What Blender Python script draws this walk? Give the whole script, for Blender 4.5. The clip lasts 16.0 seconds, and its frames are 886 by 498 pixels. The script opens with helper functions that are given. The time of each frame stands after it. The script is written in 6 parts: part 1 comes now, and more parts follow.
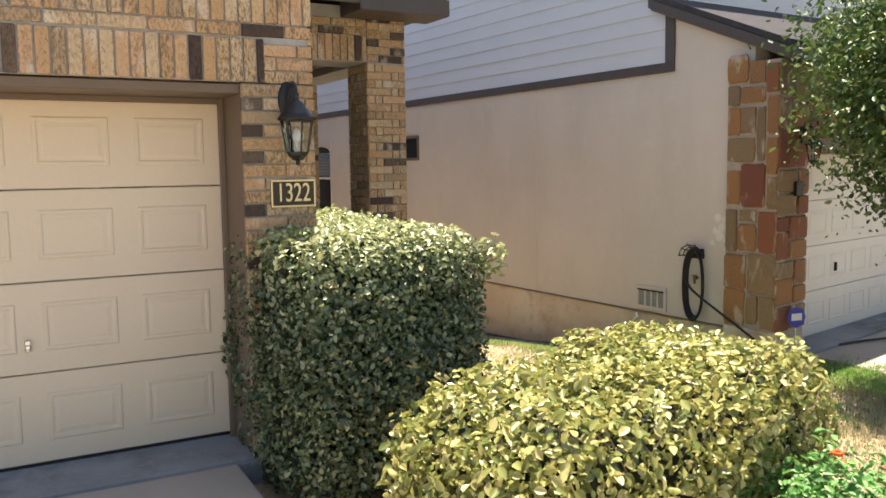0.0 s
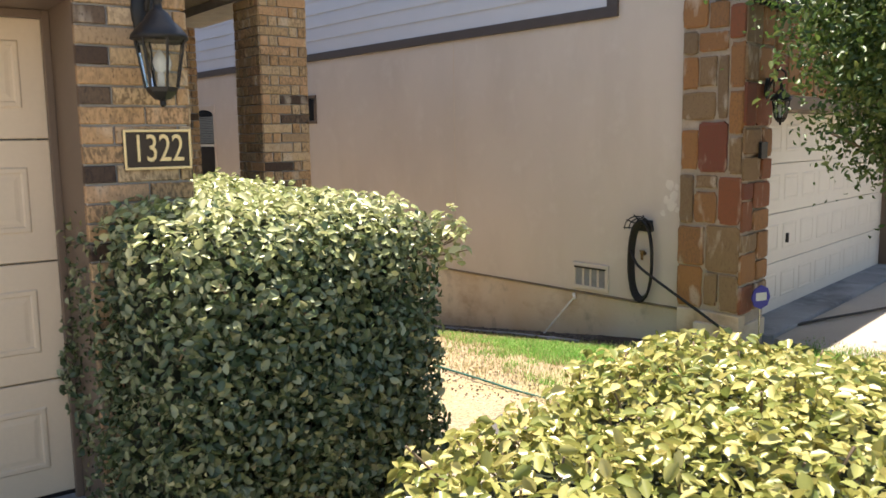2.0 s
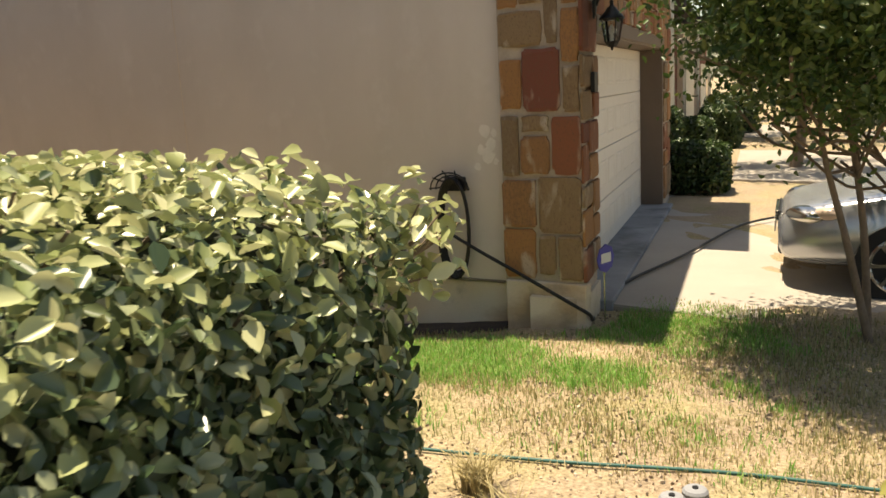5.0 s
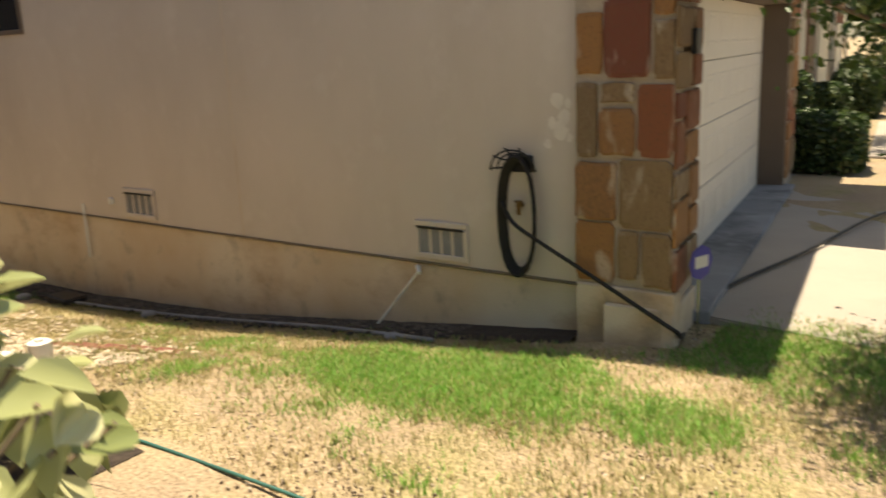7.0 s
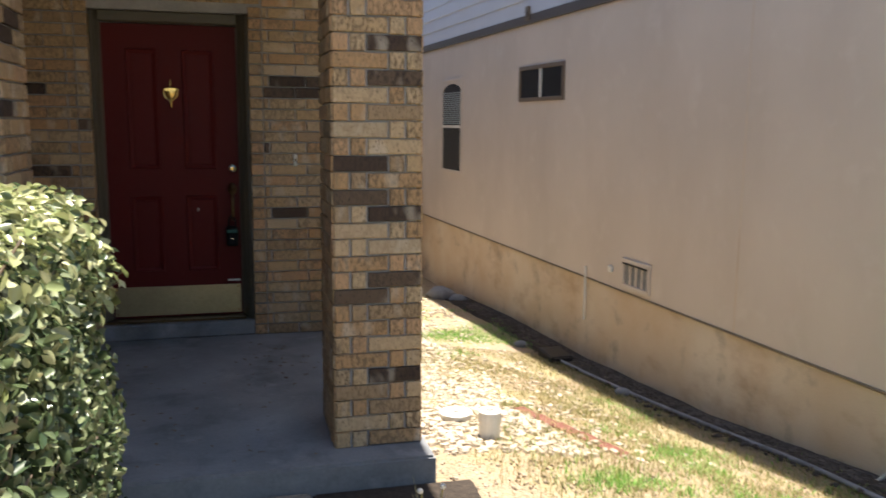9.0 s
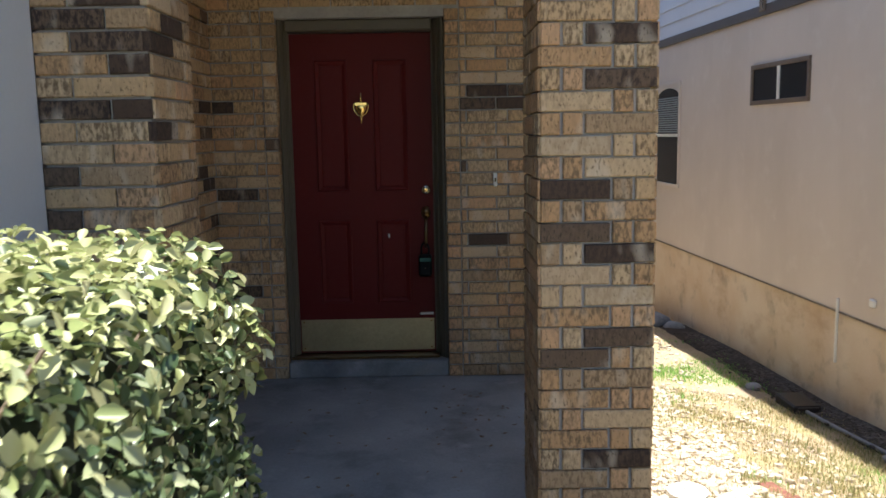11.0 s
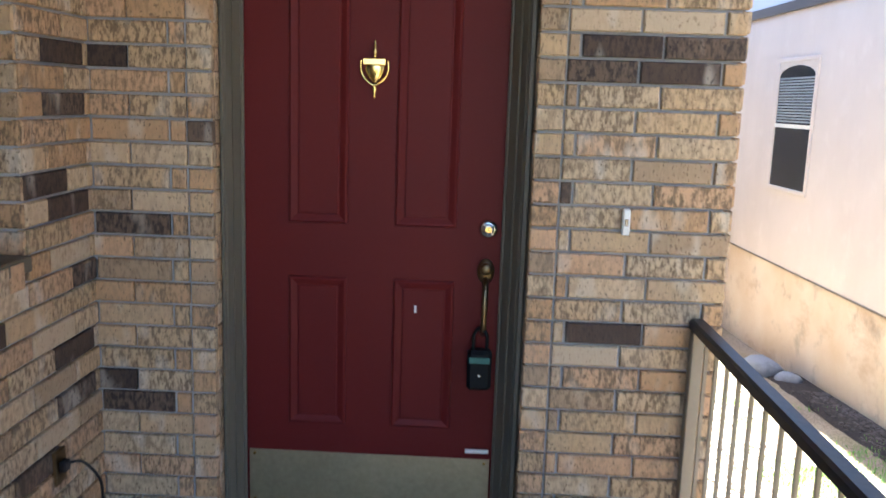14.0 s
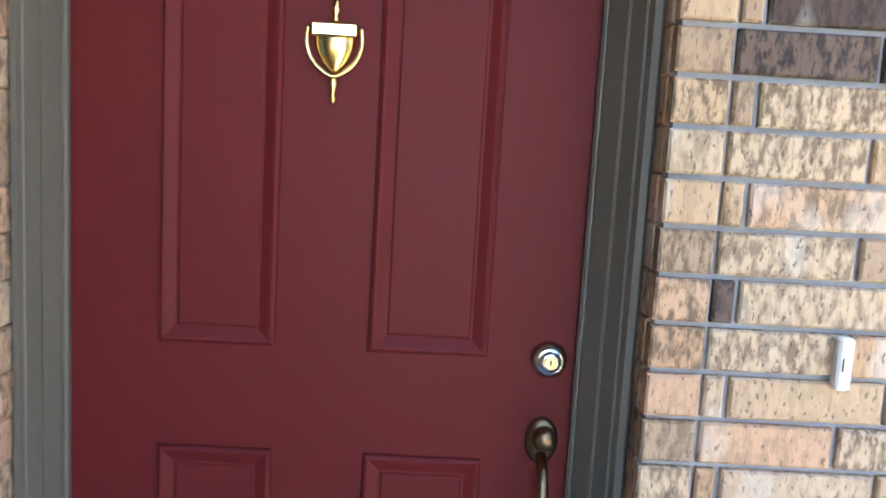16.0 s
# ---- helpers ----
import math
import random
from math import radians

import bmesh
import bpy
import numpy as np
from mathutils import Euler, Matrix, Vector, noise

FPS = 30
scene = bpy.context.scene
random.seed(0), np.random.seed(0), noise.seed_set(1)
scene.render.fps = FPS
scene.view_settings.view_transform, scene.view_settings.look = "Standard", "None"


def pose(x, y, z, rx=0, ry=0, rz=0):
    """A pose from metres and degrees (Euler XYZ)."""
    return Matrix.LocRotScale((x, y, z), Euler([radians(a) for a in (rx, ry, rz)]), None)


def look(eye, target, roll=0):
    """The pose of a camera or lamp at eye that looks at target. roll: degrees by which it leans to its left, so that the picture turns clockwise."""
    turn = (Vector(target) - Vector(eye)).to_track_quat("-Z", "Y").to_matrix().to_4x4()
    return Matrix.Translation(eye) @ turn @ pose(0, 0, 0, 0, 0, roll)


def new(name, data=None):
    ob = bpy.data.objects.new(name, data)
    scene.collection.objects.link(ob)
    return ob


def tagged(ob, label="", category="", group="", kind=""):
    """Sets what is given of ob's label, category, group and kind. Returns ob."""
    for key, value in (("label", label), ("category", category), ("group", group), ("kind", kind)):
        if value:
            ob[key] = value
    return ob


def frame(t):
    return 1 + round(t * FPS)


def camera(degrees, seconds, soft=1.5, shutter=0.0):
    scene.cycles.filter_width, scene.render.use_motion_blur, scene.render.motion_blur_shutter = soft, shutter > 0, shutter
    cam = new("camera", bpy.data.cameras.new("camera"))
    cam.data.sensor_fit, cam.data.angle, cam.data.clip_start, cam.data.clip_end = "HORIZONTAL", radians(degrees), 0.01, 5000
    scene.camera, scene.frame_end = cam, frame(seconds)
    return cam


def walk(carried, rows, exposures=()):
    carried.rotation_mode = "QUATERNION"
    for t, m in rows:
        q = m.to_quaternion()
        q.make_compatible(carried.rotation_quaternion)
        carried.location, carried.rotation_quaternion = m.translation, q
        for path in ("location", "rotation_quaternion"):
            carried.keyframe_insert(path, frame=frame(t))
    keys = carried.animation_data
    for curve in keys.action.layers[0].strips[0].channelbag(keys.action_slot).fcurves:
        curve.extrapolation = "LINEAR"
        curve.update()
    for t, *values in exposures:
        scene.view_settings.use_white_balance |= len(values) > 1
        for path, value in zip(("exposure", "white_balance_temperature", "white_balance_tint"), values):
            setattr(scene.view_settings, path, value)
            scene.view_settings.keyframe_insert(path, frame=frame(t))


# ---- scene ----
cam = camera(56.0, 16.0, soft=1.6, shutter=0.3)
PATH = [
    (0, (0.205, -1.263, 1.664), (1.179, 0.472, 1.467), -0.8),
    (0.5, (0.342, -0.924, 1.642), (1.344, 0.795, 1.437), -1.3),
    (1, (0.44, -0.595, 1.608), (1.53, 1.068, 1.395), -1.3),
    (1.5, (0.54, -0.306, 1.59), (1.694, 1.312, 1.365), -0.8),
    (2, (0.731, 0.052, 1.554), (1.919, 1.638, 1.287), -0.8),
    (2.5, (0.862, 0.321, 1.528), (2.127, 1.845, 1.247), -1.8),
    (3, (0.991, 0.66, 1.512), (2.328, 2.117, 1.215), -3.0),
    (3.5, (1.149, 0.961, 1.525), (2.465, 2.433, 1.208), -3.31),
    (4.0, (1.25, 1.245, 1.506), (2.635, 2.649, 1.177), -3.61),
    (4.5, (1.353, 1.664, 1.462), (2.94, 2.822, 1.087), -3.21),
    (4.7, (1.411, 1.802, 1.444), (3.073, 2.849, 1.067), -3.13),
    (6.8, (2.573, 2.135, 1.369), (4.134, 3.299, 0.914), -2.73),
    (7.0, (2.596, 2.201, 1.403), (4.089, 3.449, 0.943), -2.6),
    (7.5, (2.714, 2.275, 1.461), (3.973, 3.776, 1.059), -2.2),
    (8, (2.903, 2.263, 1.492), (3.884, 3.968, 1.129), -2.5),
    (8.5, (3.062, 2.404, 1.509), (3.815, 4.227, 1.178), -0.6),
    (9, (3.167, 2.519, 1.522), (3.656, 4.434, 1.221), 0.5),
    (9.5, (3.262, 2.555, 1.532), (3.469, 4.525, 1.257), 0.7),
    (10, (3.257, 2.701, 1.525), (3.336, 4.684, 1.276), 0.1),
    (10.2, (3.261, 2.764, 1.537), (3.317, 4.748, 1.291), -0.5),
    (12.3, (3.218, 4.62, 1.536), (3.159, 6.591, 1.201), -0.0),
    (12.5, (3.218, 4.767, 1.532), (3.14, 6.738, 1.199), 0.1),
    (13, (3.23, 5.149, 1.561), (3.114, 7.116, 1.218), 0.7),
    (13.5, (3.205, 5.491, 1.565), (3.101, 7.453, 1.19), 1.3),
    (14, (3.131, 5.848, 1.611), (3.059, 7.815, 1.259), 1.9),
    (14.5, (2.976, 6.236, 1.644), (2.94, 8.21, 1.323), 2.6),
    (15, (2.919, 6.583, 1.64), (2.918, 8.551, 1.286), 3.2),
    (15.5, (2.902, 6.944, 1.613), (2.967, 8.918, 1.295), 4.5),
    (16, (2.951, 7.231, 1.561), (2.995, 9.213, 1.297), 3.3),
]
EXPOSURES = [(0.0, 1.4, 7200, 10), (2.0, 1.36, 7100, 10), (3.0, 1.12, 7400, 10), (3.5, 0.88, 7600, 10), (4.7, 0.87, 8200, 8), (7.0, 0.88, 8400, 8), (8.0, 0.99, 7100, 10), (9.0, 1.4, 6700, 9), (10.2, 1.3, 6800, 7), (12.3, 2.7, 5150, 8), (13.0, 3.5, 5350, 9), (13.5, 3.75, 5450, 9), (14.0, 3.4, 5600, 8), (14.5, 3.15, 5750, 8), (15.0, 3.85, 5450, 9), (15.5, 4.2, 5300, 9), (16.0, 4.4, 5250, 9)]
walk(cam, [(t, look(eye, target, roll)) for t, eye, target, roll in PATH], EXPOSURES)

# ---- world and sun ----
SUN = Vector((0.08, 0.17, 1.0)).normalized()
world = bpy.data.worlds.new("sky")
scene.world = world
world.use_nodes = True
wn = world.node_tree.nodes
sky = wn.new("ShaderNodeTexSky")
sky.sky_type = "NISHITA"
sky.sun_disc = False
sky.sun_elevation = math.asin(SUN.z)
sky.sun_rotation = math.atan2(SUN.x, SUN.y)
world.node_tree.links.new(sky.outputs[0], wn["Background"].inputs[0])
wn["Background"].inputs[1].default_value = 0.098
sun_data = bpy.data.lights.new("sun", "SUN")
sun_data.energy = 5.0
sun_data.angle = radians(0.55)
sun_data.color = (1.0, 0.95, 0.87)
sun = new("sun", sun_data)
sun.matrix_world = look(SUN * 50, (0, 0, 0))


# ---- materials ----
def material(name, color, rough=0.7, metal=0.0, var=0.15, scale=6.0, bump=0.2, bscale=60.0, spec=0.4, color2=None, island=False, obj=False, grain=0.0):
    """A principled material: two scales of noise in colour, fine relief."""
    m = bpy.data.materials.new(name)
    m.use_nodes = True
    n, l = m.node_tree.nodes, m.node_tree.links
    b = n["Principled BSDF"]
    b.inputs["Roughness"].default_value = rough
    b.inputs["Metallic"].default_value = metal
    b.inputs["Specular IOR Level"].default_value = spec
    tc = n.new("ShaderNodeTexCoord")
    big = n.new("ShaderNodeTexNoise")
    big.inputs["Scale"].default_value = scale
    big.inputs["Detail"].default_value = 6
    l.new(tc.outputs["Object"], big.inputs["Vector"])
    fine = n.new("ShaderNodeTexNoise")
    fine.inputs["Scale"].default_value = bscale
    fine.inputs["Detail"].default_value = 4
    l.new(tc.outputs["Object"], fine.inputs["Vector"])
    ramp = n.new("ShaderNodeMapRange")
    ramp.inputs[1].default_value, ramp.inputs[2].default_value = 0.3, 0.7
    l.new(big.outputs[0], ramp.inputs[0])
    mix = n.new("ShaderNodeMix")
    mix.data_type = "RGBA"
    c2 = color2 or tuple(c * (1 - var) for c in color)
    mix.inputs[6].default_value = (*color, 1)
    mix.inputs[7].default_value = (*c2, 1)
    l.new(ramp.outputs[0], mix.inputs[0])
    out = mix.outputs[2]
    hsv = n.new("ShaderNodeHueSaturation")
    l.new(out, hsv.inputs["Color"])
    add = n.new("ShaderNodeMapRange")
    add.inputs[3].default_value, add.inputs[4].default_value = 1 - var - grain, 1 + var + grain
    if island or obj:
        src = n.new("ShaderNodeNewGeometry").outputs["Random Per Island"] if island else n.new("ShaderNodeObjectInfo").outputs["Random"]
        l.new(src, add.inputs[0])
    else:
        l.new(fine.outputs[0], add.inputs[0])
    l.new(add.outputs[0], hsv.inputs["Value"])
    l.new(hsv.outputs[0], b.inputs["Base Color"])
    bp = n.new("ShaderNodeBump")
    bp.inputs["Strength"].default_value = bump
    bp.inputs["Distance"].default_value = 0.004
    l.new(fine.outputs[0], bp.inputs["Height"])
    l.new(bp.outputs[0], b.inputs["Normal"])
    return m


def ramp_by_object(m, stops, speck=(0.13, 0.085, 0.052), speck_amount=0.8):
    """Each piece takes its own colour out of the stops; dark specks of the fired clay over it."""
    n, l = m.node_tree.nodes, m.node_tree.links
    b = n["Principled BSDF"]
    info = n.new("ShaderNodeObjectInfo")
    r = n.new("ShaderNodeValToRGB")
    r.color_ramp.interpolation = "CONSTANT"
    e = r.color_ramp.elements
    for i, (pos, col) in enumerate(stops):
        el = e[i] if i < 2 else e.new(pos)
        el.position = pos
        el.color = (*col, 1)
    l.new(info.outputs["Random"], r.inputs[0])
    tc = n.new("ShaderNodeTexCoord")
    off = n.new("ShaderNodeVectorMath")
    off.operation = "MULTIPLY_ADD"
    scl = n.new("ShaderNodeCombineXYZ")
    mul = n.new("ShaderNodeMath")
    mul.operation = "MULTIPLY"
    mul.inputs[1].default_value = 37.0
    l.new(info.outputs["Random"], mul.inputs[0])
    for i in range(3):
        l.new(mul.outputs[0], scl.inputs[i])
    off.inputs[1].default_value = (1, 1, 0.4)
    l.new(tc.outputs["Object"], off.inputs[0])
    l.new(scl.outputs[0], off.inputs[2])
    blot = n.new("ShaderNodeTexNoise")
    blot.inputs["Scale"].default_value = 80
    blot.inputs["Detail"].default_value = 6
    blot.inputs["Roughness"].default_value = 0.6
    l.new(off.outputs[0], blot.inputs["Vector"])
    mr = n.new("ShaderNodeMapRange")
    mr.inputs[1].default_value, mr.inputs[2].default_value = 0.44, 0.60
    # some pieces are flashed all over, others stay clean
    own = n.new("ShaderNodeTexWhiteNoise")
    own.noise_dimensions = "1D"
    l.new(mul.outputs[0], own.inputs["W"])
    share = n.new("ShaderNodeMapRange")
    share.inputs[1].default_value, share.inputs[2].default_value = 0.1, 0.8
    share.inputs[3].default_value, share.inputs[4].default_value = 0.22 * speck_amount, 1.08 * speck_amount
    l.new(own.outputs["Value"], share.inputs[0])
    l.new(share.outputs[0], mr.inputs[4])
    l.new(blot.outputs[0], mr.inputs[0])
    mix = n.new("ShaderNodeMix")
    mix.data_type = "RGBA"
    l.new(mr.outputs[0], mix.inputs[0])
    l.new(r.outputs[0], mix.inputs[6])
    mix.inputs[7].default_value = (*speck, 1)
    pale = n.new("ShaderNodeTexNoise")
    pale.inputs["Scale"].default_value = 9
    l.new(off.outputs[0], pale.inputs["Vector"])
    mr2 = n.new("ShaderNodeMapRange")
    mr2.inputs[1].default_value, mr2.inputs[2].default_value = 0.59, 0.7
    mr2.inputs[4].default_value = 0.5
    l.new(pale.outputs[0], mr2.inputs[0])
    mix2 = n.new("ShaderNodeMix")
    mix2.data_type = "RGBA"
    l.new(mr2.outputs[0], mix2.inputs[0])
    l.new(mix.outputs[2], mix2.inputs[6])
    mix2.inputs[7].default_value = (0.62, 0.54, 0.44, 1)
    pit = n.new("ShaderNodeTexNoise")
    pit.inputs["Scale"].default_value = 150
    pit.inputs["Detail"].default_value = 3
    l.new(off.outputs[0], pit.inputs["Vector"])
    mr3 = n.new("ShaderNodeMapRange")
    mr3.inputs[1].default_value, mr3.inputs[2].default_value = 0.60, 0.66
    mr3.inputs[4].default_value = 0.8
    l.new(pit.outputs[0], mr3.inputs[0])
    mix3 = n.new("ShaderNodeMix")
    mix3.data_type = "RGBA"
    l.new(mr3.outputs[0], mix3.inputs[0])
    l.new(mix2.outputs[2], mix3.inputs[6])
    mix3.inputs[7].default_value = (speck[0] * 0.8, speck[1] * 0.8, speck[2] * 0.8, 1)
    l.new(mix3.outputs[2], b.inputs["Base Color"])
    bp = n.new("ShaderNodeBump")
    bp.inputs["Strength"].default_value = 0.5
    bp.inputs["Distance"].default_value = 0.004
    bp.invert = True
    l.new(pit.outputs[0], bp.inputs["Height"])
    l.new(bp.outputs[0], b.inputs["Normal"])
    return m


def stain(m, color, scale, low, high, amount, stretch=(1, 1, 1)):
    """Lays blotches of another colour over a material."""
    n, l = m.node_tree.nodes, m.node_tree.links
    b = n["Principled BSDF"]
    under = b.inputs["Base Color"].links[0].from_socket
    tc = n.new("ShaderNodeTexCoord")
    mp = n.new("ShaderNodeMapping")
    mp.inputs["Scale"].default_value = stretch
    l.new(tc.outputs["Object"], mp.inputs["Vector"])
    t = n.new("ShaderNodeTexNoise")
    t.inputs["Scale"].default_value, t.inputs["Detail"].default_value, t.inputs["Roughness"].default_value = scale, 8, 0.62
    l.new(mp.outputs[0], t.inputs["Vector"])
    r = n.new("ShaderNodeMapRange")
    r.inputs[1].default_value, r.inputs[2].default_value, r.inputs[4].default_value = low, high, amount
    l.new(t.outputs[0], r.inputs[0])
    x = n.new("ShaderNodeMix")
    x.data_type = "RGBA"
    l.new(r.outputs[0], x.inputs[0])
    l.new(under, x.inputs[6])
    x.inputs[7].default_value = (*color, 1)
    l.new(x.outputs[2], b.inputs["Base Color"])
    return m


def leaf_material(name, a, b_, c, gloss=0.42, through_light=0.3):
    m = bpy.data.materials.new(name)
    m.use_nodes = True
    n, l = m.node_tree.nodes, m.node_tree.links
    p = n["Principled BSDF"]
    p.inputs["Roughness"].default_value = gloss
    geo = n.new("ShaderNodeNewGeometry")
    r = n.new("ShaderNodeValToRGB")
    e = r.color_ramp.elements
    e[0].color, e[1].color = (*a, 1), (*c, 1)
    mid = e.new(0.6)
    mid.color = (*b_, 1)
    l.new(geo.outputs["Random Per Island"], r.inputs[0])
    l.new(r.outputs[0], p.inputs["Base Color"])
    tr = n.new("ShaderNodeBsdfTranslucent")
    l.new(r.outputs[0], tr.inputs["Color"])
    mx = n.new("ShaderNodeMixShader")
    mx.inputs[0].default_value = through_light
    l.new(p.outputs[0], mx.inputs[1])
    l.new(tr.outputs[0], mx.inputs[2])
    l.new(mx.outputs[0], n["Material Output"].inputs[0])
    return m


def glass_material(name, color=(0.9, 0.95, 0.95), rough=0.02):
    m = bpy.data.materials.new(name)
    m.use_nodes = True
    p = m.node_tree.nodes["Principled BSDF"]
    p.inputs["Base Color"].default_value = (*color, 1)
    p.inputs["Transmission Weight"].default_value = 1.0
    p.inputs["Roughness"].default_value = rough
    p.inputs["IOR"].default_value = 1.3
    return m


TAN_STOPS = [(0.0, (0.50, 0.345, 0.195)), (0.25, (0.46, 0.285, 0.150)), (0.48, (0.52, 0.38, 0.235)), (0.68, (0.38, 0.262, 0.158)), (0.82, (0.52, 0.325, 0.185))]
BRICK = ramp_by_object(material("brick_clay", (0.4, 0.25, 0.15), 0.9), TAN_STOPS, (0.165, 0.112, 0.066), 0.88)
BRICK_DARK = ramp_by_object(material("dark_brick_clay", (0.1, 0.06, 0.05), 0.85), [(0.0, (0.075, 0.048, 0.034)), (0.5, (0.13, 0.088, 0.06))], (0.032, 0.021, 0.018), 0.95)
BRICK_PALE = ramp_by_object(material("pale_brick_clay", (0.6, 0.5, 0.4), 0.9), [(0.0, (0.47, 0.36, 0.24)), (0.5, (0.50, 0.37, 0.24))], (0.33, 0.23, 0.14), 0.5)
STONE = ramp_by_object(material("rough_stone", (0.4, 0.25, 0.15), 0.85), [(0.0, (0.28, 0.14, 0.06)), (0.25, (0.24, 0.085, 0.042)), (0.42, (0.25, 0.165, 0.09)), (0.62, (0.32, 0.155, 0.06)), (0.8, (0.21, 0.145, 0.085)), (0.92, (0.19, 0.06, 0.038))], speck=(0.16, 0.09, 0.05), speck_amount=0.45)
MORTAR = material("grey_mortar", (0.40, 0.39, 0.385), 0.95, var=0.2, bump=0.5)
STONE_MORTAR = material("pale_mortar", (0.46, 0.38, 0.30), 0.95, var=0.2, bump=0.5)
STUCCO = material("beige_stucco", (0.645, 0.565, 0.495), 0.92, var=0.09, scale=0.9, bump=0.5, bscale=160, spec=0.2)
FOUND = material("stained_foundation", (0.68, 0.59, 0.48), 0.92, var=0.12, scale=1.5, bump=0.5, bscale=90, color2=(0.58, 0.44, 0.30))
stain(FOUND, (0.36, 0.22, 0.12), 1.1, 0.52, 0.72, 0.75, (1, 1, 1.8))
stain(FOUND, (0.22, 0.19, 0.15), 2.6, 0.56, 0.7, 0.55)
stain(STUCCO, (0.50, 0.425, 0.36), 1.4, 0.48, 0.75, 0.4, (1, 1, 0.35))
stain(STUCCO, (0.72, 0.655, 0.59), 3.5, 0.55, 0.72, 0.35)
DRIP_SHADE = material("shade_dark_drip_edge", (0.27, 0.22, 0.165), 0.9, var=0.3, scale=5)
SLATE = material("grey_flagstone", (0.12, 0.112, 0.108), 0.85, var=0.3, scale=9, bump=0.6)
TOUCHUP = material("touch_up_paint", (0.74, 0.67, 0.60), 0.85, var=0.1, scale=14, bump=0.4, bscale=160)
SIDING = material("painted_siding", (0.60, 0.60, 0.63), 0.7, var=0.04, scale=2.0, bump=0.15)
TRIM = material("brown_trim_paint", (0.085, 0.068, 0.062), 0.55, var=0.1)
JAMB = material("brown_jamb_paint", (0.16, 0.115, 0.085), 0.55, var=0.12, scale=3)
GARAGE = material("cream_door_paint", (0.68, 0.56, 0.42), 0.5, var=0.04, scale=1.5, bump=0.1)
NGARAGE = material("pale_door_paint", (0.66, 0.62, 0.55), 0.5, var=0.04, bump=0.1)
CONC = material("porch_concrete", (0.29, 0.295, 0.31), 0.85, var=0.18, scale=2.5, bump=0.35, color2=(0.18, 0.184, 0.195))
stain(CONC, (0.075, 0.078, 0.085), 2.2, 0.52, 0.68, 0.6)
stain(CONC, (0.40, 0.40, 0.41), 5.0, 0.56, 0.72, 0.5)
DRIVE = material("drive_concrete", (0.39, 0.345, 0.295), 0.9, var=0.12, scale=1.2, bump=0.5, bscale=140)
stain(DRIVE, (0.30, 0.26, 0.22), 1.3, 0.5, 0.7, 0.5)
WALKM = material("pebble_walk", (0.36, 0.31, 0.25), 0.9, var=0.35, scale=60, bump=1.0, bscale=130, color2=(0.18, 0.15, 0.12))
RED = material("red_door_paint", (0.100, 0.0104, 0.0100), 0.5, var=0.06, scale=2, bump=0.12, bscale=200, spec=0.14)
CASING = material("olive_casing_paint", (0.112, 0.097, 0.070), 0.5, var=0.08)
BRASS = material("polished_brass", (0.78, 0.55, 0.20), 0.18, metal=1.0, var=0.08, bump=0.03)
AGED = material("aged_brass", (0.22, 0.15, 0.075), 0.35, metal=1.0, var=0.25, bump=0.1)
KICK = material("dull_brass_sheet", (0.46, 0.40, 0.25), 0.38, metal=0.9, var=0.18, scale=4, bump=0.06)
CHROME = material("steel", (0.6, 0.58, 0.54), 0.2, metal=1.0, var=0.05, bump=0.02)
BLACK = material("black_metal", (0.012, 0.012, 0.014), 0.45, var=0.3)
LOCKBLACK = material("black_lockbox_rubber", (0.006, 0.007, 0.008), 0.6, var=0.2, spec=0.15)
RUBBER = material("black_hose_rubber", (0.014, 0.012, 0.012), 0.5, var=0.3)
GREENHOSE = material("green_hose_rubber", (0.03, 0.12, 0.10), 0.5, var=0.2)
RAILPAINT = material("tan_rail_paint", (0.25, 0.20, 0.14), 0.5, var=0.1)
WHITE = material("white_plastic", (0.75, 0.73, 0.68), 0.5, var=0.06)
BLUE = material("blue_sign_plastic", (0.06, 0.06, 0.35), 0.5, var=0.1)
PLAQUE = material("dark_plaque", (0.03, 0.018, 0.012), 0.4, var=0.2)
GOLD = material("gold_paint", (0.80, 0.63, 0.34), 0.4, metal=0.25, var=0.08)
DARKGLASS = material("dark_window_pane", (0.015, 0.017, 0.02), 0.08, var=0.1, bump=0.0, spec=0.2)
BLIND = material("window_blind", (0.24, 0.28, 0.30), 0.6, var=0.08)
ROOF = material("dark_shingles", (0.055, 0.05, 0.055), 0.9, var=0.4, scale=12, bump=0.9, bscale=60)
BARK = material("grey_bark", (0.23, 0.17, 0.12), 0.9, var=0.3, scale=9, bump=0.8)
# mulch and soil with cast shade included in the dark colour
SHADED_SOIL = material("shade_dark_mulch", (0.055, 0.04, 0.03), 0.95, var=0.5, scale=30, bump=1.0, bscale=70)
GAP_SHADE = material("hedge_gap_shade", (0.018, 0.024, 0.010), 0.95, var=0.4, scale=20)
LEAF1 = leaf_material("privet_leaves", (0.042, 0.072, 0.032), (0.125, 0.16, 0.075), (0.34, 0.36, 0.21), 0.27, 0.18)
# pale young privet, with sunlight on the leaves mixed into the colour
LEAF_SUNLIT = leaf_material("sunlit_young_privet_leaves", (0.22, 0.26, 0.10), (0.42, 0.44, 0.21), (0.60, 0.58, 0.34), 0.30, 0.25)
LEAF2 = leaf_material("yellow_green_leaves", (0.15, 0.19, 0.05), (0.37, 0.355, 0.11), (0.62, 0.54, 0.23), 0.32)
LEAFT = leaf_material("myrtle_leaves", (0.035, 0.075, 0.018), (0.08, 0.14, 0.03), (0.16, 0.2, 0.06))
